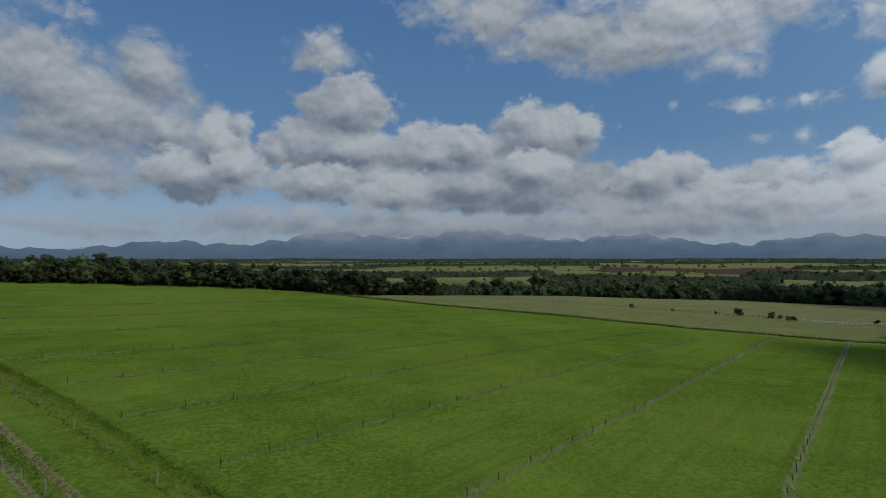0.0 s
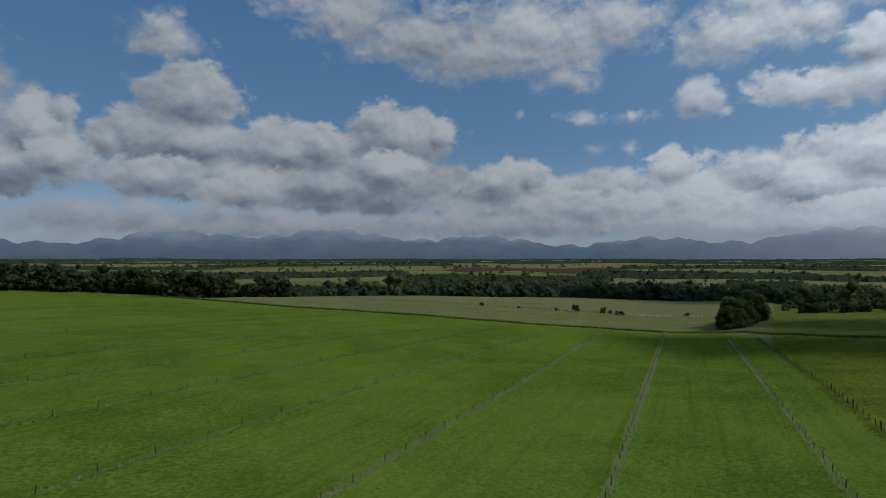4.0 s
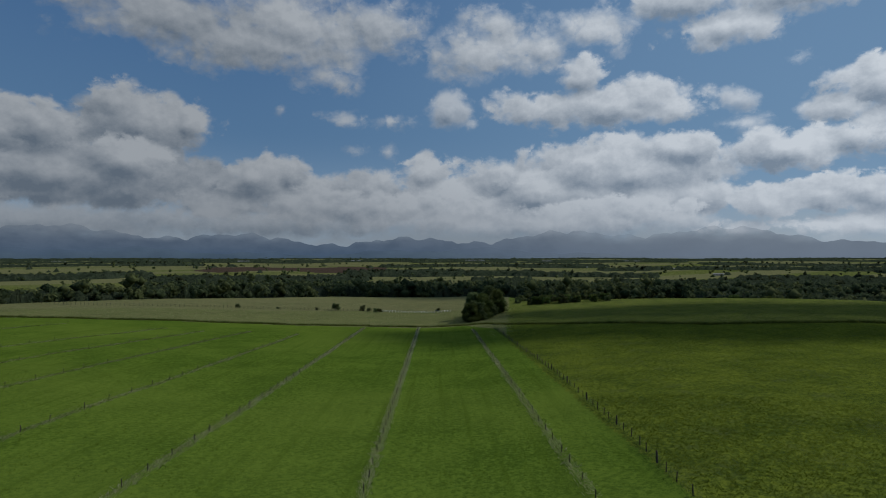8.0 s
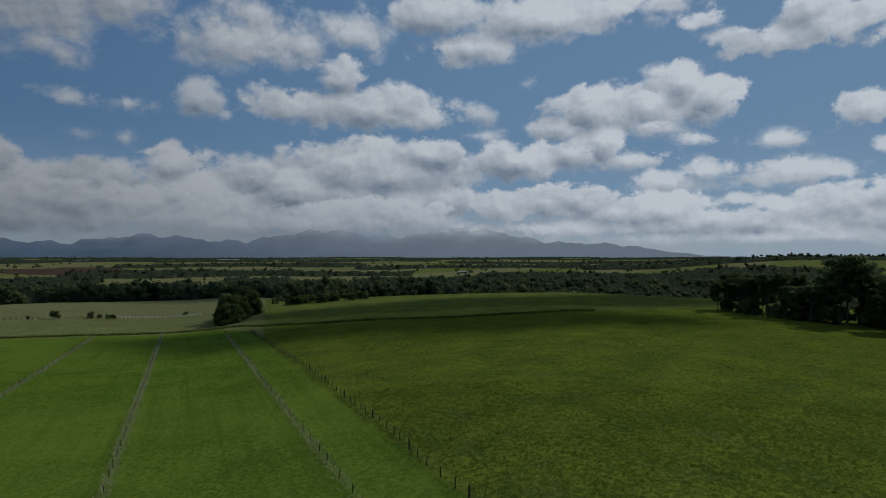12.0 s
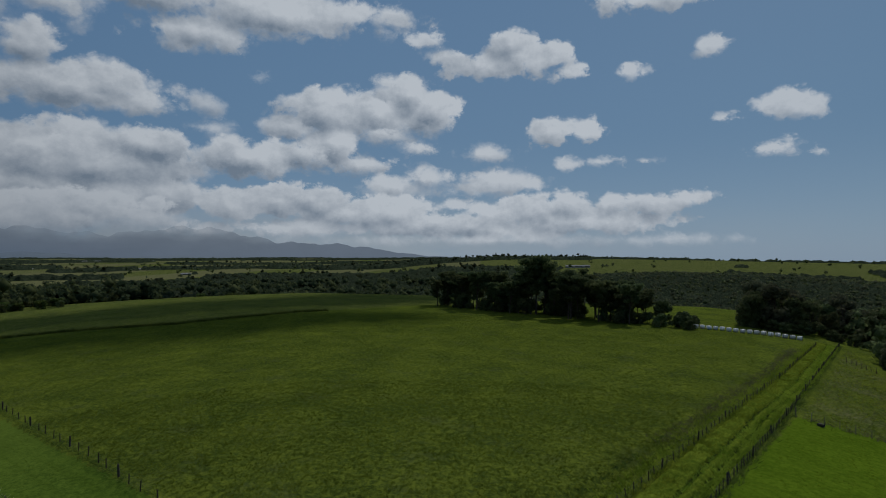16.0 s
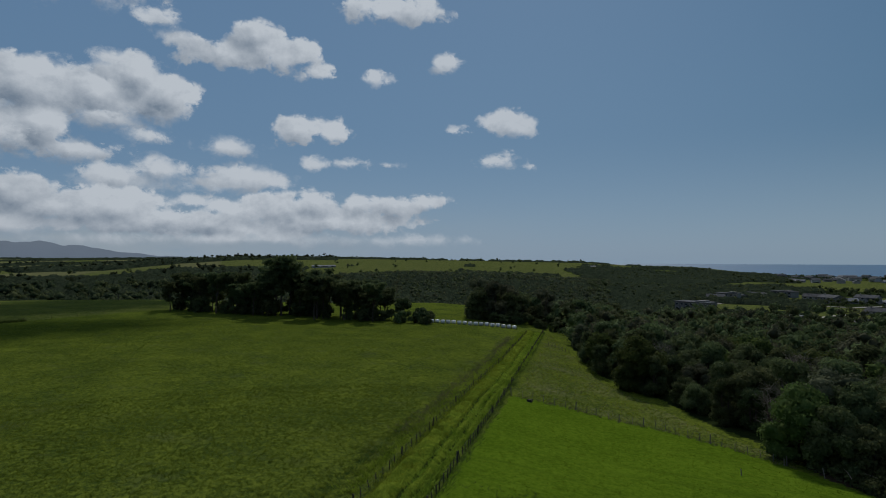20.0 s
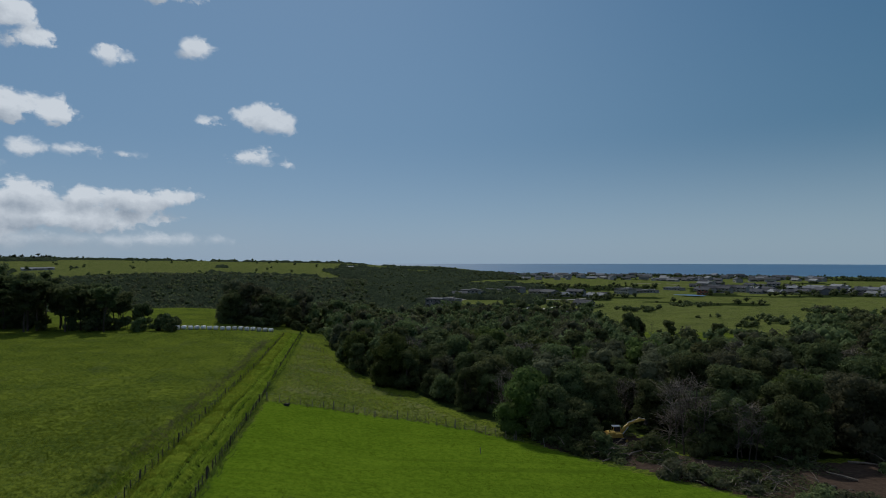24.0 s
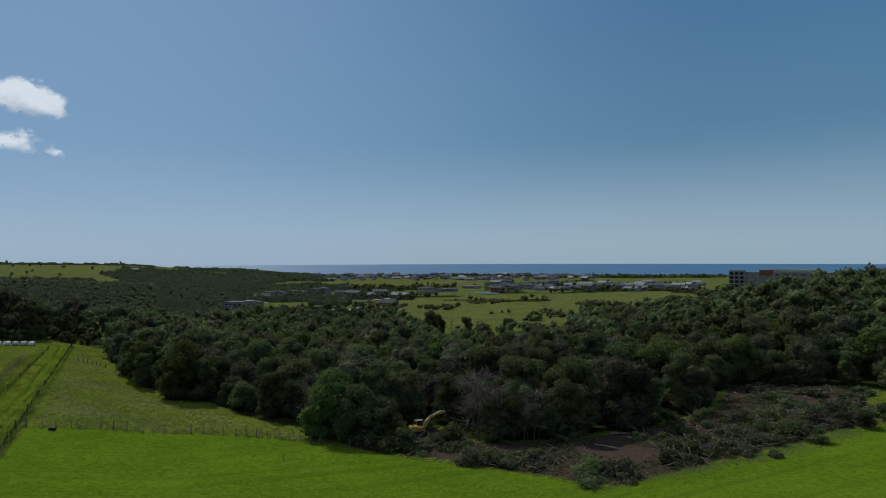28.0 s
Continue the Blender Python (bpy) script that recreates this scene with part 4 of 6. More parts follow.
def scatter_wood(name, seed, spots, tall, leaves, leaf, mat, label, spread=0.5, balls=3):
    """Many distant trees that nobody could count, as one object: each a heap of leaf clumps over a dark stem."""
    rnd = np.random.RandomState(seed)
    all_v, all_f, start = [], [], 0
    x, y = spots[:, 0], spots[:, 1]
    z = height_at(x, y)
    for px, py, pz in zip(x, y, z):
        h = tall * rnd.uniform(0.6, 1.25)
        w = h * spread * rnd.uniform(0.75, 1.3)
        c, s = crown_balls(rnd, h, w, h * 0.1, balls)
        v, f = leaf_cards(rnd, c, s * (1.5 if balls > 3 else 2.2), leaves, leaf, 0.9, 0.9, True)
        all_v.append(v + np.array([px, py, pz]))
        all_f.append(f + start)
        start += len(v)
    ob = part(name, raw_mesh(name, np.concatenate(all_v), np.concatenate(all_f)), mat)
    return tagged(ob, label, "woodland", kind="stuff")


def spread_spots(seed, count, az0, az1, r0, r1, keep=None):
    rnd = np.random.RandomState(seed)
    az = np.radians(rnd.uniform(az0, az1, count))
    r = np.sqrt(rnd.uniform(r0 ** 2, r1 ** 2, count))
    p = np.stack([r * np.sin(az), r * np.cos(az)], -1)
    return p if keep is None else p[keep(p[:, 0], p[:, 1])]


LEAF_KIND = ("leaf", "olive", "grey_leaf", "leaf", "olive", "fresh_leaf", "leaf")
LEAFY = [tree_model("broadleaf_tree", 10 + k, 8.0 + 1.2 * (k % 4), 7.0 + 1.2 * (k % 3), 0.3, 40 + 6 * (k % 3), 7500, 0.30, LEAF_KIND[k], stems=2) for k in range(7)]
PLAIN = [tree_model("broadleaf_tree", 80 + k, 8.5 + 1.2 * (k % 4), 7.2 + 1.2 * (k % 3), 0.3, 26, 2400, 0.48, LEAF_KIND[k], stems=1) for k in range(7)]
PINES = [tree_model("pine_tree", 30 + k, 18.0 + 1.5 * k, 10.5, 6.0 + k, 30, 2500, 0.62, "pine", "umbrella") for k in range(3)]
BUSHES = [tree_model("bush", 50 + k, 3.2, 4.0, 0.1, 12, 1000, 0.34, ("leaf", "olive", "fresh_leaf")[k], stems=2) for k in range(3)]
BARE = tree_model("bare_tree", 61, 11.0, 7.0, 2.0, 34, 0, 0.3, "dead", stems=4)
for ob in LEAFY + PLAIN:
    tagged(ob, "dense dark green broadleaf tree in the near wood", "tree", "trees of the near wood")
for ob in PINES:
    tagged(ob, "tall dark pine with a flat-topped crown", "tree", "pines of the clump")
for ob in BUSHES:
    tagged(ob, "low rounded green bush with dense leaves", "bush", "bushes")
tagged(BARE, "grey bare-branched dead tree among green trees", "tree", "bare trees")
rng = np.random.RandomState(77)

# the near wood
spots = spread_spots(5, 9000, 117, 194, 70, 430, lambda x, y: inside(x, y, WOOD_EDGE) & ~inside(x, y, CLEARING) & ~green_slope(x, y))
placed, cells = [], {}
for x, y in spots:
    gap = 3.3 + 0.008 * math.hypot(x, y)
    key = (int(x // 8), int(y // 8))
    close = [q for i in (-1, 0, 1) for j in (-1, 0, 1) for q in cells.get((key[0] + i, key[1] + j), ())]
    if all((x - a) ** 2 + (y - b) ** 2 > gap * gap for a, b in close):
        placed.append((x, y))
        cells.setdefault(key, []).append((x, y))
placed.sort(key=lambda p: p[0] ** 2 + p[1] ** 2)
for k, (x, y) in enumerate(placed[:300]):
    if k % 14 == 5:
        plant(BARE, x, y, rng.uniform(0.6, 0.95), rng.uniform(0, 360))
    else:
        plant((LEAFY if k < 120 else PLAIN)[rng.randint(7)], x, y, rng.uniform(0.6, 1.2), rng.uniform(0, 360))
rest = np.array(placed[300:])
pick = rng.randint(0, 10, len(rest))
for mat, lot, label in (("leaf", pick < 5, "dense dark green woodland filling the slope"), ("olive", (pick > 4) & (pick < 8), "olive green trees among the dark woodland"),
                        ("grey_leaf", pick > 7, "grey-green trees among the dark woodland")):
    scatter_wood("wood_beyond", 6 + int(lot.sum()), rest[lot], 9.5, 110, 1.0, mat, label, 0.75, 6)


def belts(x, y):
    return far_wood(np.degrees(np.arctan2(x, y)), np.hypot(x, y), x, y) > 0.5


def canopy():
    """The closed roof of the distant woods: an uneven, ragged sheet of tree tops."""
    rnd = np.random.RandomState(33)
    az = np.arange(-46, 142, 0.22)
    rings = [430.0]
    while rings[-1] < 4350:
        rings.append(rings[-1] * 1.0125)
    A, R = np.meshgrid(az, np.array(rings))
    A = A + rnd.uniform(-0.09, 0.09, A.shape)
    R = R * (1 + rnd.uniform(-0.005, 0.005, R.shape))
    x, y = R * np.sin(np.radians(A)), R * np.cos(np.radians(A))
    wood = ((far_wood(A, R, x, y) > 0.5) | (coast_wood(x, y) & (A > 121.5) & (A < 141) & (R > 440))) & (R > np.interp(A, _az, _brink) + 45)
    low = np.where(A > 122, 0.42, np.where(A > 86, 0.6, 0.9)) * np.where(R > 2300, 0.8, 1.0)
    z = height_at(x, y) + np.where(wood, (6.5 + 6.5 * rnd.uniform(0, 1, A.shape) ** 1.6 + 1.5 * waves(x, y, 25.0)) * low, -1.5)
    na = len(az)
    i = (np.arange(len(rings) - 1)[:, None] * na + np.arange(na - 1)[None, :]).reshape(-1)
    w = wood.reshape(-1)
    keep = w[i] | w[i + 1] | w[i + na] | w[i + na + 1]
    i = i[keep]
    quads = np.stack([i, i + na, i + na + 1, i + 1], -1)
    used, quads = np.unique(quads, return_inverse=True)
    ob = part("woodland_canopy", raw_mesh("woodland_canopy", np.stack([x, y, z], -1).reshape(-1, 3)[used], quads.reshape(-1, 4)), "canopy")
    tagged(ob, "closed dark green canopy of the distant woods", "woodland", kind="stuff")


canopy()
# trees that stand out of the woods in the valleys and across the country beyond
past_brink = lambda x, y: np.hypot(x, y) > np.interp(np.degrees(np.arctan2(x, y)), _az, _brink) + 14
for k, mat in enumerate(("leaf", "olive")):
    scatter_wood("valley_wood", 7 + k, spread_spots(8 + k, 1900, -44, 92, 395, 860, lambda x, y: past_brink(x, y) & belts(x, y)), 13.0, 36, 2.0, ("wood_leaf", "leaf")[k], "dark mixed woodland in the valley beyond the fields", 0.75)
    scatter_wood("hill_wood", 17 + k, spread_spots(22 + k, 4600, 84, 124, 400, 1060, lambda x, y: past_brink(x, y) & belts(x, y)), 6.0, 34, 1.15, ("hazed_leaf", "olive")[k], "dark scrub woodland covering the far hillside", 1.05)
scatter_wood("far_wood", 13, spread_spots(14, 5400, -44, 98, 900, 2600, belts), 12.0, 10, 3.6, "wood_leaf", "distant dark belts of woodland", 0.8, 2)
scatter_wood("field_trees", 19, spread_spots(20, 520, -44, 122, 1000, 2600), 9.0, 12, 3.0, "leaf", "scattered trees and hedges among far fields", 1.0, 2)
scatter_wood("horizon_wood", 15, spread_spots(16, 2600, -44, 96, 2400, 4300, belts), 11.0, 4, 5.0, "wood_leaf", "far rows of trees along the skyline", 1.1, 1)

# pine clump in the rough field
for k in range(54):
    u = k / 53 + rng.uniform(-0.02, 0.02)
    x, y = 254 - 62 * u + rng.uniform(0, 18), 27 - 84 * u + rng.uniform(-5, 4)
    if u > 0.94:
        continue
    tall = 0.64 + (0.34 if 0.44 < u < 0.60 else 0.12 if 0.60 < u < 0.84 else 0.06 if 0.05 < u < 0.14 else 0.0) - (0.16 if u > 0.88 else 0.0)
    plant(PINES[rng.randint(3)], x, y, tall + rng.uniform(-0.14, 0.12), rng.uniform(0, 360))
for k in range(15):
    u = rng.uniform(0.06, 1.0)
    tagged(plant(PLAIN[(0, 1, 3, 4)[k % 4]], 255 - 62 * u + rng.uniform(0, 16), 26 - 84 * u, rng.uniform(0.8, 1.25) * (1.0 if u < 0.8 else 0.8), rng.uniform(0, 360)), "dark broadleaf tree growing under the pines", group="trees under the pines")
for k in range(34):
    u = rng.uniform(0, 1)
    tagged(plant(BUSHES[rng.randint(2)], 252 - 60 * u + rng.uniform(0, 12), 25 - 84 * u, rng.uniform(0.9, 1.9), rng.uniform(0, 360)), "dark undergrowth bush below the pines")
for x, y, s in ((198, -58, 1.5), (201, -62, 1.1)):
    plant(BUSHES[0], x, y, s, 60)
# dark wood behind the bales
for k in range(34):
    u = rng.uniform(0, 1)
    az, r = 111.8 + 10.0 * u, 228 + 34 * rng.uniform(0, 1)
    tagged(plant(PLAIN[rng.randint(5)], *polar(az, r), rng.uniform(1.0, 1.55) - 0.35 * u, rng.uniform(0, 360)), "dark tree behind the row of bales", group="trees behind the bales")
for k in range(16):
    plant(BUSHES[k % 3], *polar(rng.uniform(112, 120), rng.uniform(220, 227)), rng.uniform(0.6, 1.1), rng.uniform(0, 360))
# lone clump at the field corner
for k, (az, r, size) in enumerate(((39.1, 287, 1.0), (39.6, 292, 1.2), (39.3, 297, 1.25), (40.0, 299, 1.35), (40.4, 305, 1.4), (40.8, 312, 1.45), (41.2, 320, 1.45), (41.5, 330, 1.4), (40.1, 290, 0.8), (38.9, 291, 0.7))):
    tagged(plant(LEAFY[(5, 0, 3)[k % 3]], *polar(az, r), size * 0.95, 137 * k, 0, size), "rounded broadleaf tree standing at the field corner", group="lone clump")
# bushes past the lone clump and along the dry field's fence
for k in range(40):
    az = rng.uniform(43.5, 52)
    plant(BUSHES[rng.randint(3)], *polar(az, rng.uniform(368, 396)), rng.uniform(0.9, 1.7), rng.uniform(0, 360))
for az, r, s in ((26.3, 356, 1.35), (28.8, 355, 1.0), (30.4, 345, 0.8), (30.0, 348, 0.7), (36.0, 352, 0.7), (29.4, 352, 0.7), (17.5, 366, 0.8), (21, 362, 0.5), (24.5, 359, 0.5)):
    plant(BUSHES[rng.randint(2)], *polar(az, r), s, rng.uniform(0, 360))
for az, r in ((54.5, 415), (56.0, 420), (57.0, 418), (58.6, 425), (62.5, 395), (65, 392), (69, 390)):
    plant(BUSHES[2], *polar(az, r), 1.8, az * 9)
# wood along the left edge
edge = spread_spots(64, 900, -44, 0, 340, 470, lambda x, y: (np.hypot(x, y) > np.interp(np.degrees(np.arctan2(x, y)), [-40, -20, -8, 0], [408, 390, 350, 384])) & (np.hypot(x, y) < np.interp(np.degrees(np.arctan2(x, y)), [-40, -20, -8, 0], [470, 450, 400, 430])))
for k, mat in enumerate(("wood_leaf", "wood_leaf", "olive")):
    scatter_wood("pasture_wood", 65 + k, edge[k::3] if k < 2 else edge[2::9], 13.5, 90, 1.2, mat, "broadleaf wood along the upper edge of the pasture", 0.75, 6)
for az, r, s in ((-29.7, 455, 1.3), (-28.6, 450, 1.15), (-18.8, 470, 0.8), (-36, 460, 1.0), (18.6, 900, 1.1), (20.1, 905, 1.0)):
    tagged(plant(PINES[1], *polar(az, r), s, az * 7), "tall tree standing above the wood")
for k in range(14):
    tagged(plant(PLAIN[(0, 3, 6)[k % 3]], *polar(-34 + 14 * rng.uniform(0, 1), rng.uniform(425, 455)), rng.uniform(1.35, 1.75), 40 * k), "tall domed tree standing above the wood", group="tall trees at the pasture's edge")

# ---- fences ----
def along(points, step, jitter=0.0, rnd=None):
    """Places at even steps along a run of straight pieces, with the heading there."""
    spots, carry = [], 0.0
    for (ax, ay), (bx, by) in zip(points, points[1:]):
        length = math.hypot(bx - ax, by - ay)
        d = carry
        while d < length:
            j = rnd.uniform(-jitter, jitter) if rnd else 0.0
            spots.append((ax + (bx - ax) * (d + j) / length, ay + (by - ay) * (d + j) / length, math.degrees(math.atan2(by - ay, bx - ax))))
            d += step
        carry = d - length
    return spots


def post_mesh(name, tall, thick, seed):
    rnd = random.Random(seed)
    bm = bmesh.new()
    rings = []
    for z, k in ((-0.4, 1.05), (tall * 0.5, 1.0), (tall * 0.96, 0.92), (tall, 0.7)):
        rings.append([bm.verts.new((thick * k * math.cos(a * math.pi / 3.5) * rnd.uniform(0.9, 1.1), thick * k * math.sin(a * math.pi / 3.5) * rnd.uniform(0.9, 1.1), z + (0.03 * math.cos(a) if z > tall * 0.9 else 0))) for a in range(7)])
    for lo, hi in zip(rings, rings[1:]):
        for a in range(7):
            bm.faces.new((lo[a], lo[(a + 1) % 7], hi[(a + 1) % 7], hi[a]))
    bm.faces.new(rings[-1])
    data = bpy.data.meshes.new(name)
    bm.to_mesh(data)
    bm.free()
    return data


def fence(points, step, tall, thick, mat, label, strainer=0, wires=(0.35, 0.7, 1.0), seed=1, group=""):
    rnd = random.Random(seed)
    ax, ay = points[0]
    root = new("wire_fence")
    base = Vector((ax, ay, z_at(ax, ay)))
    root.location = base
    tagged(root, label, "fence", group)
    thin = [post_mesh("post", tall * k, thick, seed + i) for i, k in enumerate((1.0, 0.93, 1.05))]
    big = post_mesh("strainer_post", tall * 1.2, thick * 1.9, seed + 9)
    for data in (*thin, big):
        data.materials.append(MAT[mat])
    spots = along(points, step, step * 0.12, rnd)
    for k, (x, y, turn) in enumerate(spots):
        stout = strainer and k % strainer == 0
        ob = new("strainer_post" if stout else "post", big if stout else rnd.choice(thin))
        ob.parent = root
        ob.location = Vector((x, y, z_at(x, y))) - base
        ob.rotation_euler = (radians(rnd.gauss(0, 3)), radians(rnd.gauss(0, 3)), rnd.uniform(0, 6))
    for h in wires:
        pts = [Vector((x, y, z_at(x, y) + h * tall)) - base for x, y, _ in spots]
        part("wire", limbs_mesh("wire", [(pts, [0.004] * len(pts))]), "wire", root)
    return root


for k, line in enumerate(STRIPS):
    fence(line, (9.5, 9.0, 8.8, 8.5, 8.0, 7.6, 7.0, 6.0, 4.6, 5.2)[k], 1.05, 0.055, "post", "thin wire fence with sparse posts dividing the pasture strips", 0, (0.5, 0.9), 20 + k, "pasture strip fences")
fence(POST_LINE, 3.3, 1.2, 0.06, "post", "dark-posted wire fence along the rough field", 5, (0.3, 0.6, 0.9), 40)
fence(LANE_L, 1.9, 1.15, 0.05, "post", "close-posted wire fence along the grassy lane", 7, (0.2, 0.45, 0.7, 0.95), 41, "lane fences")
fence(LANE_R, 1.5, 1.1, 0.055, "post", "close-posted wire fence along the grassy lane", 8, (0.2, 0.45, 0.7, 0.95), 42, "lane fences")
fence(CROSS, 1.75, 1.15, 0.045, "pale_post", "pale-posted wire fence below the lane", 6, (0.2, 0.45, 0.7, 0.95), 43)
fence(LEFT_FENCE, 6.0, 1.0, 0.04, "pale_post", "weathered grey-posted fence beside the farm track", 2, (0.4, 0.8), 44)
fence([polar(az, r) for az, r in ((-40, 92), (-33, 62), (-20, 40))], 5.0, 1.05, 0.045, "pale_post", "weathered grey-posted fence on the track's far side", 3, (0.4, 0.8), 45)
fence([polar(az, r) for az, r in ((2, 392), (7, 372), (16, 368), (23, 359), (30.5, 352))], 2.3, 1.5, 0.10, "post", "close dark stake fence across the dry field", 0, (0.5, 0.9), 46)
fence([(185, -88), (187, -84), (190, -76)], 1.6, 1.3, 0.06, "post", "short post fence by the row of bales", 0, (0.5, 0.9), 47)
fence([(178, 196), (187, 135), (189, 106), (204, 92), (224, 66), (250, 42)], 9.0, 1.1, 0.05, "post", "sparse wire fence between the rough field and the hill pasture", 0, (0.9,), 48)
fence([polar(118.5, 178), polar(120.5, 170)], 1.6, 1.2, 0.06, "post", "short post fence at the wood's edge", 0, (0.5, 0.9), 49)


def white_rail():
    """The pale rail fence round a pen in the dry field."""
    root = tagged(new("rail_fence"), "low white-painted rail fence round a pen in the dry field", "fence")
    line = [polar(az, r) for az, r in ((30.7, 349), (34.2, 344), (37.4, 346))]
    base = Vector((*line[0], z_at(*line[0])))
    root.location = base
    spots = along(line, 1.9)
    data = post_mesh("post", 1.25, 0.11, 3)
    data.materials.append(MAT["white"])
    for x, y, _ in spots:
        ob = new("post", data)
        ob.parent = root
        ob.location = Vector((x, y, z_at(x, y))) - base
    for h in (0.45, 1.0):
        pts = [Vector((x, y, z_at(x, y) + h)) - base for x, y, _ in spots]
        part("rail", limbs_mesh("rail", [(pts, [0.05] * len(pts))]), "white", root)


white_rail()
for k, (az, r) in enumerate(((53, 366), (62, 346), (70.5, 330), (80, 318))):
    x, y = polar(az, r)
    root = tagged(new("pole"), "thin dark wooden pole on the hill's crest", "pole", "poles on the crest")
    root.location = (x, y, z_at(x, y))
    part("shaft", post_mesh("pole_shaft", 3.4, 0.09, k), "post", root)
    bm = bmesh.new()
    bmesh.ops.create_cube(bm, size=1.0, matrix=Matrix.Translation((0, 0, 3.1)) @ Matrix.Diagonal((0.9, 0.08, 0.1, 1)))
    part("crossarm", bm, "post", root)

# ---- bales ----
def bale_mesh(seed):
    rnd = random.Random(seed)
    bm = bmesh.new()
    bmesh.ops.create_cone(bm, cap_ends=True, segments=20, radius1=0.64, radius2=0.64, depth=1.5, matrix=Matrix.Rotation(math.pi / 2, 4, "X"))
    bmesh.ops.bevel(bm, geom=[e for e in bm.edges if abs(e.verts[0].co.y - e.verts[1].co.y) < 0.01], offset=0.14, segments=3, affect="EDGES")
    for v in bm.verts:
        v.co.z = max(v.co.z, -0.6)
        v.co *= 1 + 0.02 * rnd.uniform(-1, 1)
    for f in bm.faces:
        f.smooth = True
    data = bpy.data.meshes.new("bale")
    bm.to_mesh(data)
    bm.free()
    data.materials.append(MAT["wrap"])
    return data


bale_kinds = [bale_mesh(k) for k in range(3)]
for k in range(16):
    az = 107.4 + 7.9 * k / 15
    x, y = polar(az, 207.5 - (1.6 if k in (7, 13) else 0.0) + 0.6 * math.sin(k * 2.1))
    ob = tagged(new("hay_bale", bale_kinds[k % 3]), "round silage bale wrapped in white plastic film", "bale", "row of wrapped bales")
    ob.matrix_world = pose(x, y, z_at(x, y) + 0.58, 0, 0, 160 + 9 * math.sin(k * 3.7))


# ---- the excavator ----
def slab(bm, cx, cy, cz, sx, sy, sz, tilt=0.0, bevel=0.0):
    m = Matrix.Translation((cx, cy, cz)) @ Matrix.Rotation(radians(tilt), 4, "Y") @ Matrix.Diagonal((sx, sy, sz, 1))
    made = bmesh.ops.create_cube(bm, size=1.0, matrix=m)
    if bevel:
        bmesh.ops.bevel(bm, geom=list({e for v in made["verts"] for e in v.link_edges}), offset=bevel, segments=2, affect="EDGES")
    return bm


def beam(points, wide):
    """A flat-sided arm: outline points in the x-z plane, given a width in y."""
    bm = bmesh.new()
    sides = [[bm.verts.new((x, s * wide / 2, z)) for x, z in points] for s in (-1, 1)]
    bm.faces.new(sides[0][::-1])
    bm.faces.new(sides[1])
    for a in range(len(points)):
        b = (a + 1) % len(points)
        bm.faces.new((sides[0][a], sides[0][b], sides[1][b], sides[1][a]))
    bmesh.ops.recalc_face_normals(bm, faces=bm.faces)
    bmesh.ops.bevel(bm, geom=list(bm.edges), offset=0.03, segments=1, affect="EDGES")
    return bm


def rod(a, b, radius):
    return limbs_mesh("rod", [([Vector(a), Vector(a).lerp(Vector(b), 0.5), Vector(b)], [radius] * 3)])


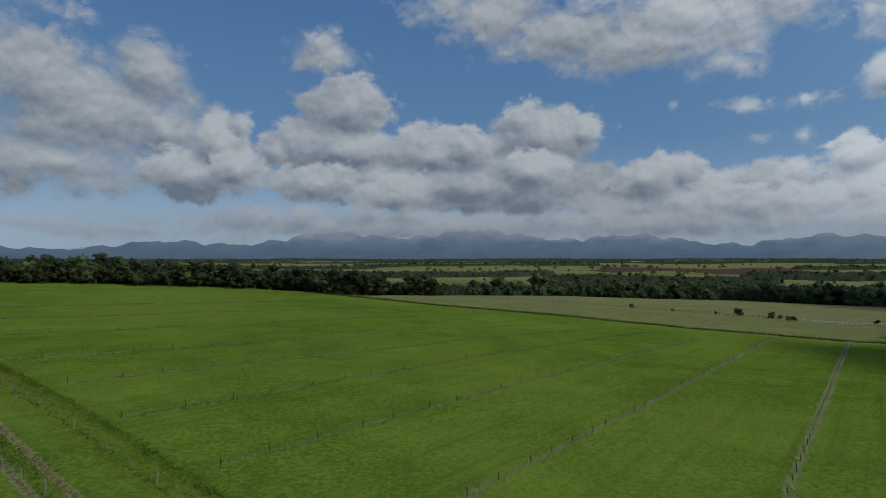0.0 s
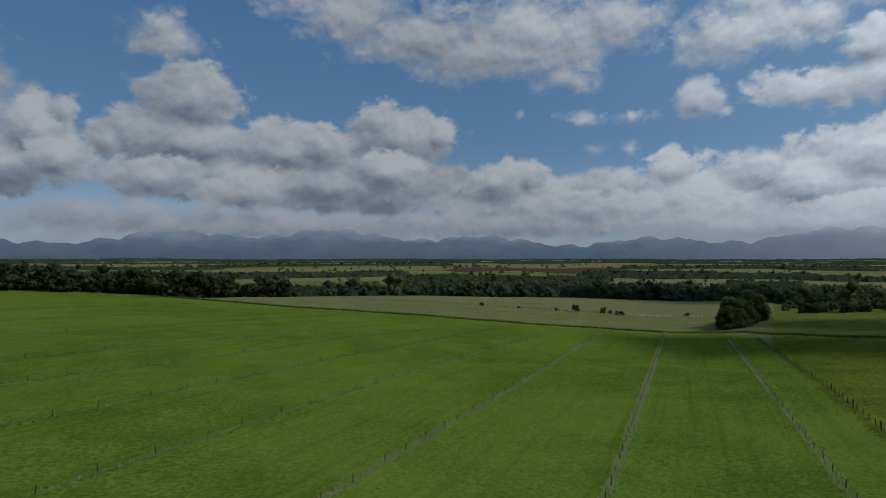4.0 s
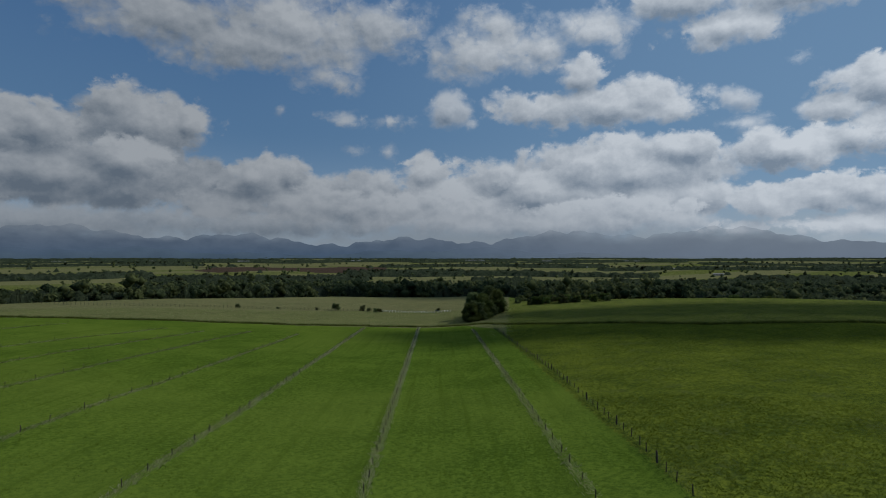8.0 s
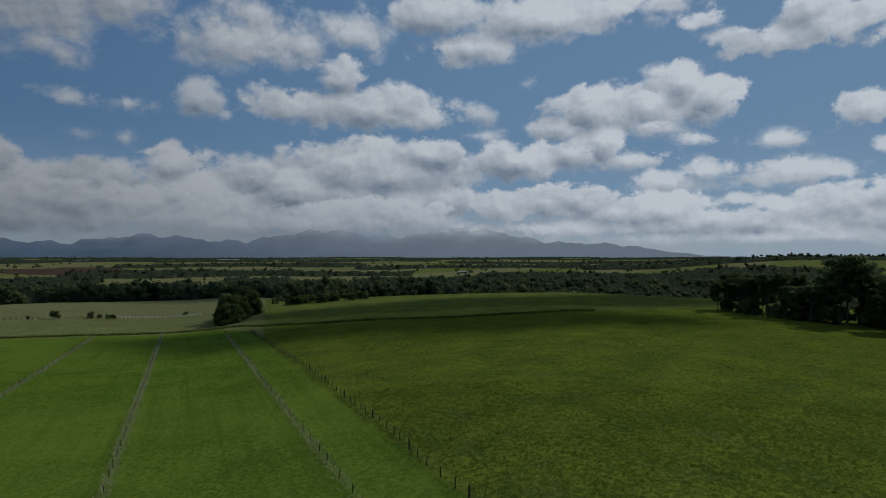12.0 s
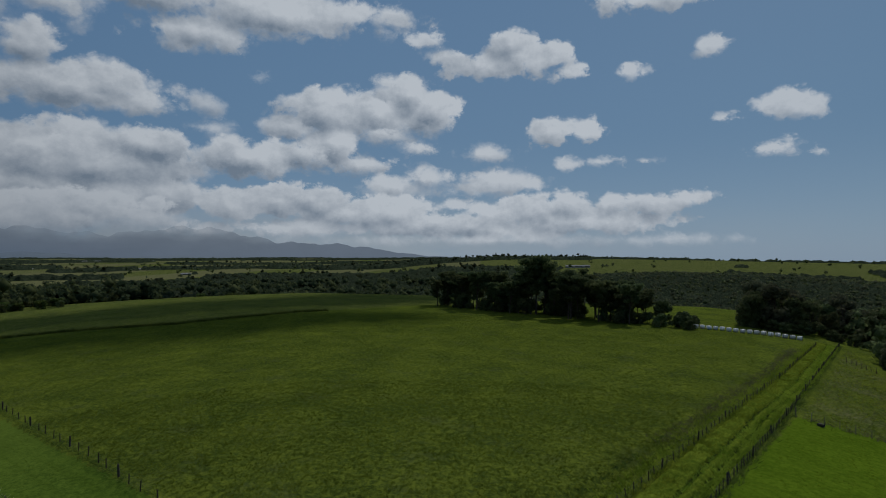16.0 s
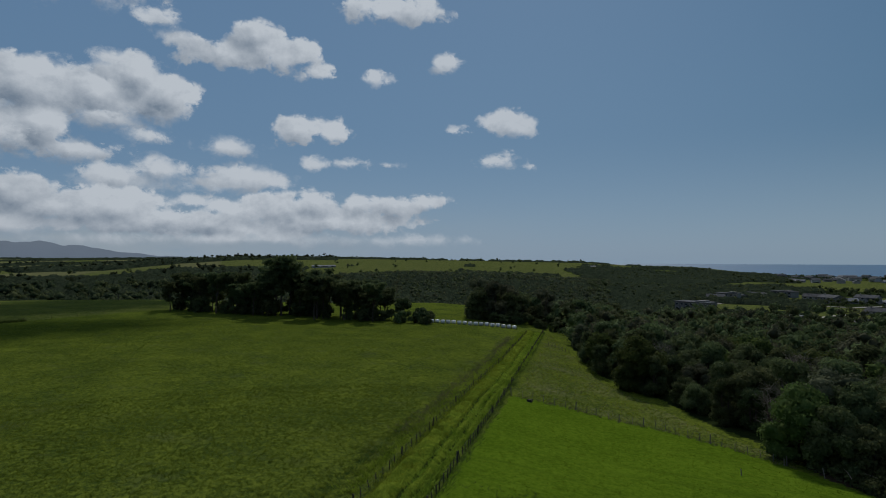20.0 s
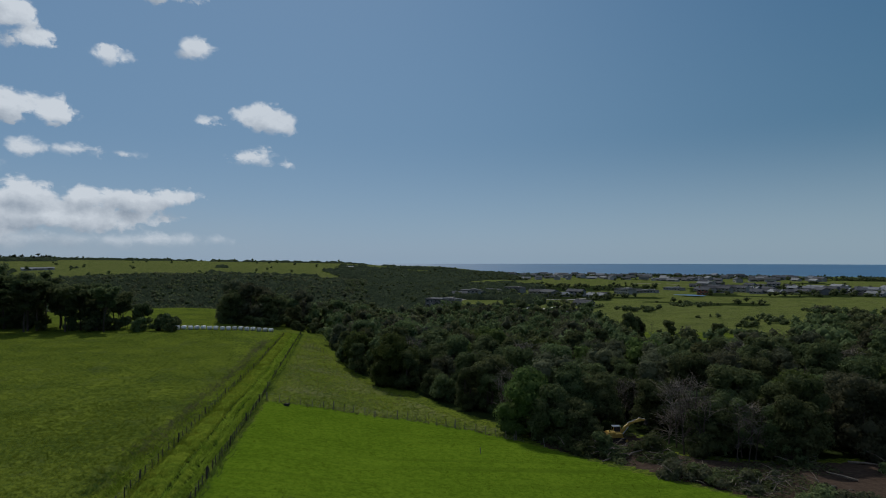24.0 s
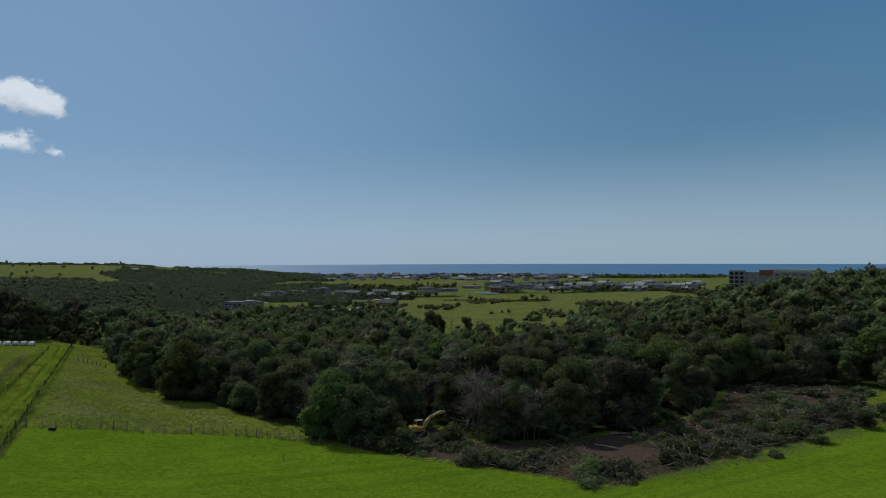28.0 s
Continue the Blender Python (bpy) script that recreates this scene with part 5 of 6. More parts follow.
def excavator(x, y, turn):
    root = tagged(new("excavator"), "yellow tracked excavator with a raised boom on bare earth", "excavator")
    root.matrix_world = pose(x, y, z_at(x, y) - 0.02, 0, 0, turn) @ Matrix.Scale(0.76, 4)
    for side in (-1, 1):
        outline = [(1.9 + 0.42 * math.cos(a), 0.44 + 0.42 * math.sin(a)) for a in np.linspace(-math.pi / 2, math.pi / 2, 7)] + [(-1.9 + 0.42 * math.cos(a), 0.44 + 0.42 * math.sin(a)) for a in np.linspace(math.pi / 2, 1.5 * math.pi, 7)]
        track = part("track", beam(outline, 0.6), "rubber", root, "dark steel crawler track")
        track.location = (0, side * 1.05, 0)
        for k in range(18):
            bm = slab(bmesh.new(), -1.9 + 3.8 * k / 17, 0, 0.88, 0.14, 0.62, 0.06)
            part("track_shoe", bm, "rubber", track)
        for wx in (-1.9, 1.9):
            bm = bmesh.new()
            bmesh.ops.create_cone(bm, cap_ends=True, segments=14, radius1=0.3, radius2=0.3, depth=0.66, matrix=Matrix.Translation((wx, 0, 0.44)) @ Matrix.Rotation(math.pi / 2, 4, "X"))
            part("sprocket", bm, "yellow", track)
    part("undercarriage", slab(bmesh.new(), 0, 0, 0.65, 2.2, 1.6, 0.4, 0, 0.05), "rubber", root)
    part("upper_body", slab(bmesh.new(), -0.5, 0, 1.45, 3.2, 2.5, 0.8, 0, 0.1), "yellow", root)
    part("engine_cover", slab(bmesh.new(), -1.0, -0.35, 2.0, 1.6, 1.7, 0.35, 0, 0.08), "yellow", root)
    part("counterweight", slab(bmesh.new(), -2.25, 0, 1.45, 0.5, 2.4, 0.95, 0, 0.14), "yellow", root)
    part("exhaust", slab(bmesh.new(), -1.4, -0.7, 2.4, 0.12, 0.12, 0.5), "rubber", root)
    cab = part("cab", slab(bmesh.new(), 0.55, 0.72, 2.2, 1.5, 0.95, 1.2, 0, 0.08), "dark_glass", root, "dark-windowed operator's cab")
    part("cab_roof", slab(bmesh.new(), 0.5, 0.72, 2.86, 1.6, 1.0, 0.12, 0, 0.04), "white", cab, "pale cab roof")
    for px, py in ((1.28, 0.28), (1.28, 1.16), (-0.18, 0.28), (-0.18, 1.16)):
        part("cab_pillar", slab(bmesh.new(), px, py, 2.2, 0.09, 0.09, 1.25), "yellow", cab)
    part("boom", beam([(0.9, 1.5), (1.25, 1.3), (2.2, 2.5), (3.2, 3.3), (4.45, 3.75), (4.4, 3.95), (2.95, 3.7), (1.75, 2.8)], 0.4), "yellow", root)
    part("stick", beam([(4.15, 4.1), (4.35, 3.65), (6.2, 4.0), (6.3, 4.2), (5.1, 4.4)], 0.3), "yellow", root)
    part("bucket", beam([(6.15, 4.1), (6.5, 4.1), (6.8, 3.6), (6.55, 3.05), (6.2, 3.15), (6.4, 3.6)], 0.9), "rubber", root, "dark steel bucket")
    for a, b in (((1.5, 0.25, 1.5), (2.7, 0.25, 2.9)), ((1.5, -0.25, 1.5), (2.7, -0.25, 2.9)), ((2.6, 0, 3.6), (4.3, 0, 4.2)), ((4.9, 0, 4.5), (6.2, 0, 4.25))):
        part("hydraulic_cylinder", rod(a, b, 0.09), "steel", root)


excavator(50.8, -79.2, 236)


# ---- felled wood ----
def brush_pile(x, y, wide, tall, seed, turn):
    """A heap of cut branches: leaves and pale sticks."""
    rnd = np.random.RandomState(seed)
    root = tagged(new("brush_pile"), "heap of felled branches with wilting grey-green leaves", "brush pile", "brush piles in the clearing")
    root.matrix_world = pose(x, y, z_at(x, y) - 0.1, 0, 0, turn)
    k = int(14 * wide / 4)
    c = np.stack([rnd.normal(size=k) * wide * 0.33, rnd.normal(size=k) * wide * 0.2, np.abs(rnd.normal(size=k)) * tall * 0.40], -1)
    s = rnd.uniform(0.4, 0.85, k) * tall * 0.68
    v, f = leaf_cards(rnd, c, s, int(420 * wide), 0.26, 0.7, 0.7)
    part("leaves", raw_mesh("pile_leaves", v, f), ("grey_leaf", "leaf", "olive")[seed % 3], root)
    for _ in range(int(6 * wide)):
        a = rnd.uniform(0, 2 * math.pi)
        p = Vector((rnd.normal() * wide * 0.36, rnd.normal() * wide * 0.24, abs(rnd.normal()) * tall * 0.35 + 0.1))
        way = Vector((math.cos(a), math.sin(a), rnd.uniform(-0.15, 0.5))) * rnd.uniform(0.8, 2.4)
        part("branch", limbs_mesh("branch", [([p, p + way * 0.5 + Vector((0, 0, 0.12)), p + way], [0.055, 0.04, 0.012])]), "dead", root)


piles = [(49, -69.8, 4.5, 2.6), (46, -71, 3.5, 2.2), (34.5, -69.5, 5, 2.0), (31, -71, 4, 1.8), (20, -68.8, 4.5, 2.4), (17.5, -71, 3.5, 2.0), (10.5, -82.5, 4.5, 1.8), (13, -85, 5, 1.5), (4.5, -90.5, 5, 1.8),
         (8, -94, 5.5, 1.6), (1, -99, 5.5, 1.8), (-7, -107, 5, 2.4), (-4, -112, 6, 1.8), (3, -109, 6, 1.5), (-9, -121, 5.5, 1.6), (4, -122, 5, 1.4), (44, -78, 4, 2.0), (-3, -128, 5, 1.5), (28, -73, 4, 1.4), (14.5, -92, 5, 1.5),
         (6, -86, 4.5, 1.6), (-1, -94.5, 5, 1.8), (4, -103, 5, 1.7), (-4, -103, 5, 1.8), (0, -116, 5.5, 1.6), (-10, -114, 5, 2.0), (8, -101, 4, 1.5), (40, -74, 4, 1.3), (56, -72, 3.5, 1.8), (5, -131, 5, 1.4)]
scrap = random.Random(9)
while len(piles) < 62:
    x, y = scrap.uniform(-12, 55), scrap.uniform(-136, -69)
    if inside(np.array([x]), np.array([y]), CLEARING)[0] and not (42 < x < 54 and y < -74):
        piles.append((x, y, scrap.uniform(2.5, 4.0), scrap.uniform(0.8, 1.3)))
for k, (x, y, w, h) in enumerate(piles):
    brush_pile(x, y, w, h, 100 + k, rng.uniform(0, 180))
for k in range(48):
    x, y = random.Random(k).uniform(-12, 50), random.Random(k + 500).uniform(-132, -70)
    if not inside(np.array([x]), np.array([y]), CLEARING)[0]:
        continue
    length = rng.uniform(1.5, 5.0)
    ob = part("felled_trunk", limbs_mesh("felled_trunk", [([(0, 0, 0), (length * 0.5, rng.uniform(-0.2, 0.2), 0.12), (length, rng.uniform(-0.4, 0.4), 0.05)], [0.16, 0.13, 0.06])]), "dead")
    ob.matrix_world = pose(x, y, z_at(x, y) + 0.12, 0, -rng.uniform(0, 10), rng.uniform(0, 360))
    tagged(ob, "pale felled trunk lying on bare earth", "log", "felled trunks")
# bushes left standing round the clearing
for x, y, s in ((47.5, -71, 0.95), (53, -70, 0.8), (50, -72.5, 1.0), (-9, -104, 0.8), (-12, -108, 0.9), (55, -70.5, 0.7), (28, -84, 0.8), (16, -96, 0.9), (12, -99, 0.8)):
    plant(BUSHES[rng.randint(2)], x, y, s, rng.uniform(0, 360))
for x, y, s in ((39.5, -80, 0.95), (43, -83, 0.85), (33, -82.5, 0.7)):
    plant(BARE, x, y, s, x * 13)
for x, y, s in ((56, -71, 1.0), (61, -71.5, 1.05), (53.5, -72.5, 0.8), (36, -84, 0.9), (29, -87, 0.9)):
    plant(LEAFY[int(x) % 7], x, y, s, x * 31)
# water trough at the fence corner, and a few stones
root = tagged(new("water_trough"), "small dark water trough beside the fence corner", "trough")
root.matrix_world = pose(88.5, -44.5, z_at(88.5, -44.5), 0, 0, 30)
part("basin", slab(bmesh.new(), 0, 0, 0.2, 0.9, 0.5, 0.4, 0, 0.06), "rubber", root)
part("water", slab(bmesh.new(), 0, 0, 0.39, 0.74, 0.34, 0.04), "rubber", root)
for k, (x, y) in enumerate(((63, -18), (62.2, -17.2), (64.1, -18.4))):
    bm = bmesh.new()
    bmesh.ops.create_icosphere(bm, subdivisions=2, radius=0.17)
    for v in bm.verts:
        v.co *= random.Random(k * 99 + v.index).uniform(0.75, 1.15)
        v.co.z *= 0.6
    ob = part("stone", bm, "concrete")
    ob.location = (x, y, z_at(x, y) + 0.1)
    tagged(ob, "pale grey stone lying in long grass", "stone", "stones in the lane")

# ---- houses ----
def gable(w, d, base, rise, over=0.5, thick=0.25):
    """A pitched roof with overhanging eaves, ridge along x."""
    bm = bmesh.new()
    x, y = w / 2 + over, d / 2 + over
    drop = rise * over / (d / 2)
    rows = []
    for s in (-x, x):
        rows.append([bm.verts.new((s, yy, zz)) for yy, zz in ((-y, base - drop), (0, base + rise), (y, base - drop), (y, base - drop - thick), (0, base + rise - thick), (-y, base - drop - thick))])
    a, b = rows
    for k in range(6):
        j = (k + 1) % 6
        bm.faces.new((a[k], b[k], b[j], a[j]))
    bm.faces.new((a[0], a[1], a[4], a[5])), bm.faces.new((a[1], a[2], a[3], a[4]))
    bm.faces.new((b[0], b[5], b[4], b[1])), bm.faces.new((b[1], b[4], b[3], b[2]))
    bmesh.ops.recalc_face_normals(bm, faces=bm.faces)
    return bm


def gable_wall(w, d, tall, rise):
    bm = bmesh.new()
    ends = [[bm.verts.new((s * w / 2, yy, zz)) for yy, zz in ((-d / 2, -2.0), (d / 2, -2.0), (d / 2, tall), (0, tall + rise - 0.15), (-d / 2, tall))] for s in (-1, 1)]
    bm.faces.new(ends[0][::-1]), bm.faces.new(ends[1])
    for k in range(5):
        j = (k + 1) % 5
        bm.faces.new((ends[0][k], ends[0][j], ends[1][j], ends[1][k]))
    bmesh.ops.recalc_face_normals(bm, faces=bm.faces)
    return bm


def put_windows(root, w, d, floors, step, glass="dark_glass", frame_mat="white"):
    """A row of windows on each storey of the long sides, each a frame with a pane in it."""
    count = max(2, int(w / step))
    for side in (-1, 1):
        for f in range(floors):
            for k in range(count):
                x = -w / 2 + w * (k + 0.5) / count
                frame_ob = part("window", slab(bmesh.new(), x, side * (d / 2 + 0.02), 1.5 + 2.9 * f, 0.62 * w / count, 0.12, 1.5), frame_mat, root)
                part("pane", slab(bmesh.new(), x, side * (d / 2 + 0.07), 1.5 + 2.9 * f, 0.62 * w / count - 0.2, 0.06, 1.3), glass, frame_ob)


def gable_house(az, r, w, d, floors, turn, wall, roof, label, group, detail=True, rise=2.2):
    x, y = polar(az, r)
    root = tagged(new("house"), label, "house", group)
    root.matrix_world = pose(x, y, z_at(x, y), 0, 0, turn)
    tall = 2.9 * floors
    part("wall", gable_wall(w, d, tall, rise), wall, root)
    part("roof", gable(w, d, tall, rise), roof, root)
    if detail:
        put_windows(root, w, d, floors, 4.0)
        part("chimney", slab(bmesh.new(), w * 0.3, d * 0.12, tall + rise + 0.1, 0.8, 0.6, 1.4), wall, root)
    else:
        for side in (-1, 1):
            part("window", slab(bmesh.new(), 0, side * (d / 2 + 0.03), 1.5, w * 0.6, 0.1, 1.4), "dark_glass", root)
    return root


def flat_house(az, r, w, d, floors, turn, wall, label, group):
    x, y = polar(az, r)
    root = tagged(new("house"), label, "house", group)
    root.matrix_world = pose(x, y, z_at(x, y), 0, 0, turn)
    tall = 3.0 * floors
    part("wall", slab(bmesh.new(), 0, 0, tall / 2 - 1, w, d, tall + 2), wall, root)
    part("wing", slab(bmesh.new(), w * 0.38, -d * 0.45, 0.6, w * 0.45, d * 0.7, 5.0), wall, root)
    part("roof", slab(bmesh.new(), 0, 0, tall + 0.15, w + 1.4, d + 1.4, 0.35, 0, 0.05), "slate", root)
    part("wing_roof", slab(bmesh.new(), w * 0.38, -d * 0.45, 3.2, w * 0.45 + 1.2, d * 0.7 + 1.2, 0.3, 0, 0.05), "pale_roof", root)
    part("roof_box", slab(bmesh.new(), -w * 0.2, 0, tall + 0.8, w * 0.3, d * 0.5, 1.0), wall, root)
    put_windows(root, w, d, floors, 3.6)
    for k in range(3):
        part("column", slab(bmesh.new(), -w * 0.45 + k * w * 0.2, -d * 0.5 - 1.2, 1.0, 0.35, 0.35, 4.5), wall, root)
    part("terrace", slab(bmesh.new(), -w * 0.1, -d * 0.5 - 1.6, 0.1, w * 0.8, 3.2, 0.3), "concrete", root)
    return root


estate = "houses of the estate"
for az, r, w, d, fl, turn in ((131.4, 482, 26, 13, 2, 20), (138.2, 728, 24, 12, 2, 5), (148.3, 710, 24, 12, 2, -20), (150.3, 741, 22, 10, 1, 10), (152.5, 801, 24, 11, 1, -8), (134.0, 650, 20, 12, 2, 30)):
    flat_house(az, r, w, d, fl, turn, "plaster" if az < 140 else "pale_wall", "modern flat-roofed grey house with wide dark windows", estate)
for az, r, w, d, fl, turn in ((134.9, 665, 18, 11, 1, -20), (136.2, 712, 22, 10, 1, 10), (140.4, 640, 18, 11, 2, 25), (141.5, 628, 20, 12, 2, -15), (142.6, 640, 14, 9, 1, 60), (143.9, 652, 18, 10, 2, 10), (145.8, 628, 20, 10, 1, -5),
                              (144.6, 493, 15, 8, 1, 0), (144.2, 660, 12, 9, 1, 80), (133.0, 640, 16, 9, 1, 45), (136.9, 690, 14, 9, 1, -40), (146.4, 640, 12, 8, 1, 30), (149.2, 730, 14, 9, 1, 60)):
    gable_house(az, r, w, d, fl, turn, ("plaster", "pale_wall")[int(az * 7) % 2], ("slate", "slate", "pale_roof")[int(az * 13) % 3], "gabled house with pale walls and a grey roof", estate)
for az, r, w, turn in ((139.1, 427, 7, 10), (143.9, 422, 6, -10), (143.3, 415, 8, 30), (145.0, 424, 5, 15)):
    gable_house(az, r, w, 4.5, 1, turn, "dark_wall", ("slate", "pale_roof")[int(r) % 2], "small dark shed with a pale roof", "sheds", False, 0.7)
town = random.Random(21)
for k in range(64):
    az = 154.2 + 19.0 * (k + town.uniform(0, 0.8)) / 64
    r = town.choice((752, 790, 840, 900, 960)) + town.uniform(-12, 12)
    gable_house(az, r, town.uniform(11, 19), town.uniform(8, 11), town.choice((1, 1, 2)), town.uniform(-40, 40), town.choice(("pale_wall", "plaster", "plaster")), town.choice(("slate", "slate", "pale_roof")), "pale-walled town house with a grey pitched roof", "houses of the town", k % 2 == 0)
gable_house(154.9, 712, 12, 9, 2, 15, "brick_red", "slate", "red brick two-storey house beside the pond", "houses of the town")
for k in range(120):
    az = 137.2 + 27 * town.uniform(0, 1)
    r = town.uniform(1180, 1600) - 4 * abs(az - 146)
    gable_house(az, r, town.uniform(12, 22), town.uniform(9, 12), town.choice((1, 1, 2)), town.uniform(-60, 60), town.choice(("pale_wall", "plaster")), town.choice(("slate", "slate", "pale_roof")), "distant pale house with a grey roof above the sea", "houses on the headland", False, 2.6)
for az, r, w in ((49.6, 2000, 30), (57.0, 1900, 46), (59.9, 1900, 20), (61.2, 1500, 22), (44.0, 2300, 26), (-14, 2300, 24), (-2, 3300, 120), (3.5, 3300, 80), (10, 3400, 90), (39.5, 3400, 110), (46, 3500, 90), (54, 3300, 120), (58, 3400, 80), (28, 3400, 70), (18, 3300, 60), (97.2, 1330, 30), (96.5, 1325, 18), (98.0, 1335, 14), (122.5, 1500, 16)):
    gable_house(az, r, w, 12, 1, -az + 4, "pale_wall", "pale_roof", "long low white farm shed among far fields", "farm sheds", False, 2.0)


def big_block():
    """The long concrete building above the trees."""
    x, y = polar(180.0, 520)
    root = tagged(new("apartment_building"), "long pale concrete building with open dark bays and a red panel", "building")
    root.matrix_world = pose(x, y, -2.6, 0, 0, -180)
    z0 = 14.0
    part("wall", slab(bmesh.new(), -4, 3, z0 / 2 - 1.5, 66, 12, z0 - 1.5), "concrete", root)
    part("tower", slab(bmesh.new(), -36, 0, z0 / 2 - 0.6, 11, 12, z0), "plaster", root)
    part("parapet", slab(bmesh.new(), -4, 3, z0 - 2.1, 67, 12.6, 0.5), "concrete", root)
    part("red_panel", slab(bmesh.new(), -16, -3.4, z0 - 2.4, 9, 1.0, 4.2), "brick_red", root, "dull red wall panel")
    part("roof_house", slab(bmesh.new(), 4, 3, z0 - 0.8, 34, 9, 2.2), "concrete", root)
    part("end_block", slab(bmesh.new(), 36, 2, z0 / 2 - 1.4, 12, 11, z0 - 2.4), "concrete", root)
    for f in range(4):
        # dark slabs on the face stand in for the shade of open bays
        for k in range(3):
            part("open_bay", slab(bmesh.new(), -39.5 + 3.5 * k, -6.0, 1.4 + 3.2 * f, 2.4, 0.3, 2.2), "dark_glass", root)
        for k in range(7):
            part("window", slab(bmesh.new(), -8 + 5.4 * k, -3.05, 1.2 + 3.0 * f, 3.0, 0.25, 0.7), "dark_glass", root)
        part("floor_slab", slab(bmesh.new(), -36, -0.4, 0.0 + 3.2 * f, 11.6, 12.8, 0.4), "pale_wall", root)
    for k in range(6):
        part("column", slab(bmesh.new(), -27 + 5.0 * k, -4.2, z0 / 2 - 2, 0.6, 0.6, z0 - 3), "pale_wall", root)


big_block()


# ---- roads, pond ----
def ribbon(name, line, wide, mat, label, category, lift=0.12):
    pts = [polar(az, r) for az, r in line]
    dense = [(x, y) for x, y, _ in along(pts, 4.0)]
    verts = []
    for k, (x, y) in enumerate(dense):
        ax, ay = dense[max(k - 1, 0)]
        bx, by = dense[min(k + 1, len(dense) - 1)]
        length = math.hypot(bx - ax, by - ay) or 1
        nx, ny = -(by - ay) / length, (bx - ax) / length
        for s in (-1, 1):
            px, py = x + nx * s * wide / 2, y + ny * s * wide / 2
            verts.append((px, py, z_at(px, py) + lift + 0.25))
    faces = [(2 * k, 2 * k + 1, 2 * k + 3, 2 * k + 2) for k in range(len(dense) - 1)]
    tagged(part(name, raw_mesh(name, verts, faces), mat), label, category, kind="structure")


ribbon("road", [(132, 520), (134.5, 590), (137, 600), (140, 570), (143, 560), (145, 600)], 6, "pale_road", "pale concrete estate road", "road")
ribbon("road_spur", [(139.0, 415), (140.5, 440), (142, 470), (143.5, 490)], 5, "pale_road", "pale gravel track to the sheds", "road")
ribbon("road_coast", [(127.5, 900), (129.5, 960), (131, 940), (133.5, 930)], 6, "pale_road", "pale sandy road on the hillside", "road")
ribbon("road_links", [(149, 1010), (151, 1040), (153, 1010), (157, 1040)], 5, "pale_road", "pale path across the green links", "road")
verts = [polar(153.9, 668)]
cx, cy = verts[0]
ring = [(cx + 16 * math.cos(a) * (1 + 0.2 * math.sin(3 * a)), cy + 9 * math.sin(a), z_at(cx, cy) + 1.2) for a in np.linspace(0, 2 * math.pi, 33)[:-1]]
data = bpy.data.meshes.new("pond")
data.from_pydata(ring, [], [tuple(range(32))])
tagged(part("pond", data, "sea"), "small blue pond on the green links", "pond", kind="structure")

# scrub and garden trees on the slope towards the sea
scatter_wood("coast_scrub", 71, spread_spots(72, 9000, 122, 192, 385, 1650, coast_wood), 4.6, 18, 1.2, "leaf", "dark scrub and garden trees on the slope to the sea", 1.3, 2)
scatter_wood("slope_bushes", 73, spread_spots(74, 1500, 143, 166, 250, 540, lambda x, y: (waves(x, y, 22.0) + 0.5 * waves(x, y, 9.0) > 0.55) & ((np.hypot(x, y) > 400) | green_slope(x, y))), 2.6, 30, 0.8, "olive", "scattered olive bushes on the green slope", 1.4)

# big trees and poles standing on the open slope
for az, r, s in ((148.6, 268, 1.25), (149.3, 272, 1.1), (152.0, 262, 1.0), (147.0, 300, 0.9), (156, 258, 0.9)):
    tagged(plant(LEAFY[3], *polar(az, r), s, az * 17), "dark domed tree standing on the green slope", group="trees on the slope")
for k, (az, r) in enumerate(((150.6, 330), (146.4, 350), (144.2, 395))):
    x, y = polar(az, r)
    root = tagged(new("utility_pole"), "dark wooden utility pole on the green slope", "pole", "utility poles")
    root.location = (x, y, z_at(x, y))
    part("shaft", post_mesh("utility_shaft", 6.5, 0.12, k), "post", root)
    for h in (5.6, 6.2):
        part("crossarm", slab(bmesh.new(), 0, 0, h, 1.8, 0.1, 0.12), "post", root)

# ---- grass ----
def tufts(name, spots, low, high, wide, blades, mat, label, seed, lean=1.25, raised=0.0):
    """Grass as one object: each tuft a few bent, pointed blades."""
    rnd = np.random.RandomState(seed)
    spots = np.repeat(np.asarray(spots, float), blades, axis=0)
    k = len(spots)
    x, y = spots[:, 0] + rnd.normal(size=k) * wide * 1.2, spots[:, 1] + rnd.normal(size=k) * wide * 1.2
    z = height_at(x, y) - 0.03 + raised
    a, b = rnd.uniform(0, 2 * np.pi, k), rnd.uniform(0, 2 * np.pi, k)
    h, w = rnd.uniform(low, high, k), wide * rnd.uniform(0.5, 1.2, k)
    foot = np.stack([x, y, z], -1)
    side = np.stack([np.cos(a), np.sin(a), 0 * a], -1) * w[:, None] * 0.5
    tip = foot + np.stack([np.cos(b) * lean * h, np.sin(b) * lean * h, h], -1)
    v = np.stack([foot - side, foot + side, tip], 1).reshape(-1, 3)
    return tagged(part(name, raw_mesh(name, v, np.arange(len(v)).reshape(-1, 3)), mat), label, "grass", kind="stuff")


def strew(seed, line, per_metre, wide):
    rnd = np.random.RandomState(seed)
    pts = []
    for (ax, ay), (bx, by) in zip(line, line[1:]):
        count = int(math.hypot(bx - ax, by - ay) * per_metre)
        u = rnd.uniform(0, 1, count)
        pts.append(np.stack([ax + (bx - ax) * u + rnd.normal(size=count) * wide, ay + (by - ay) * u + rnd.normal(size=count) * wide], -1))
    return np.concatenate(pts)


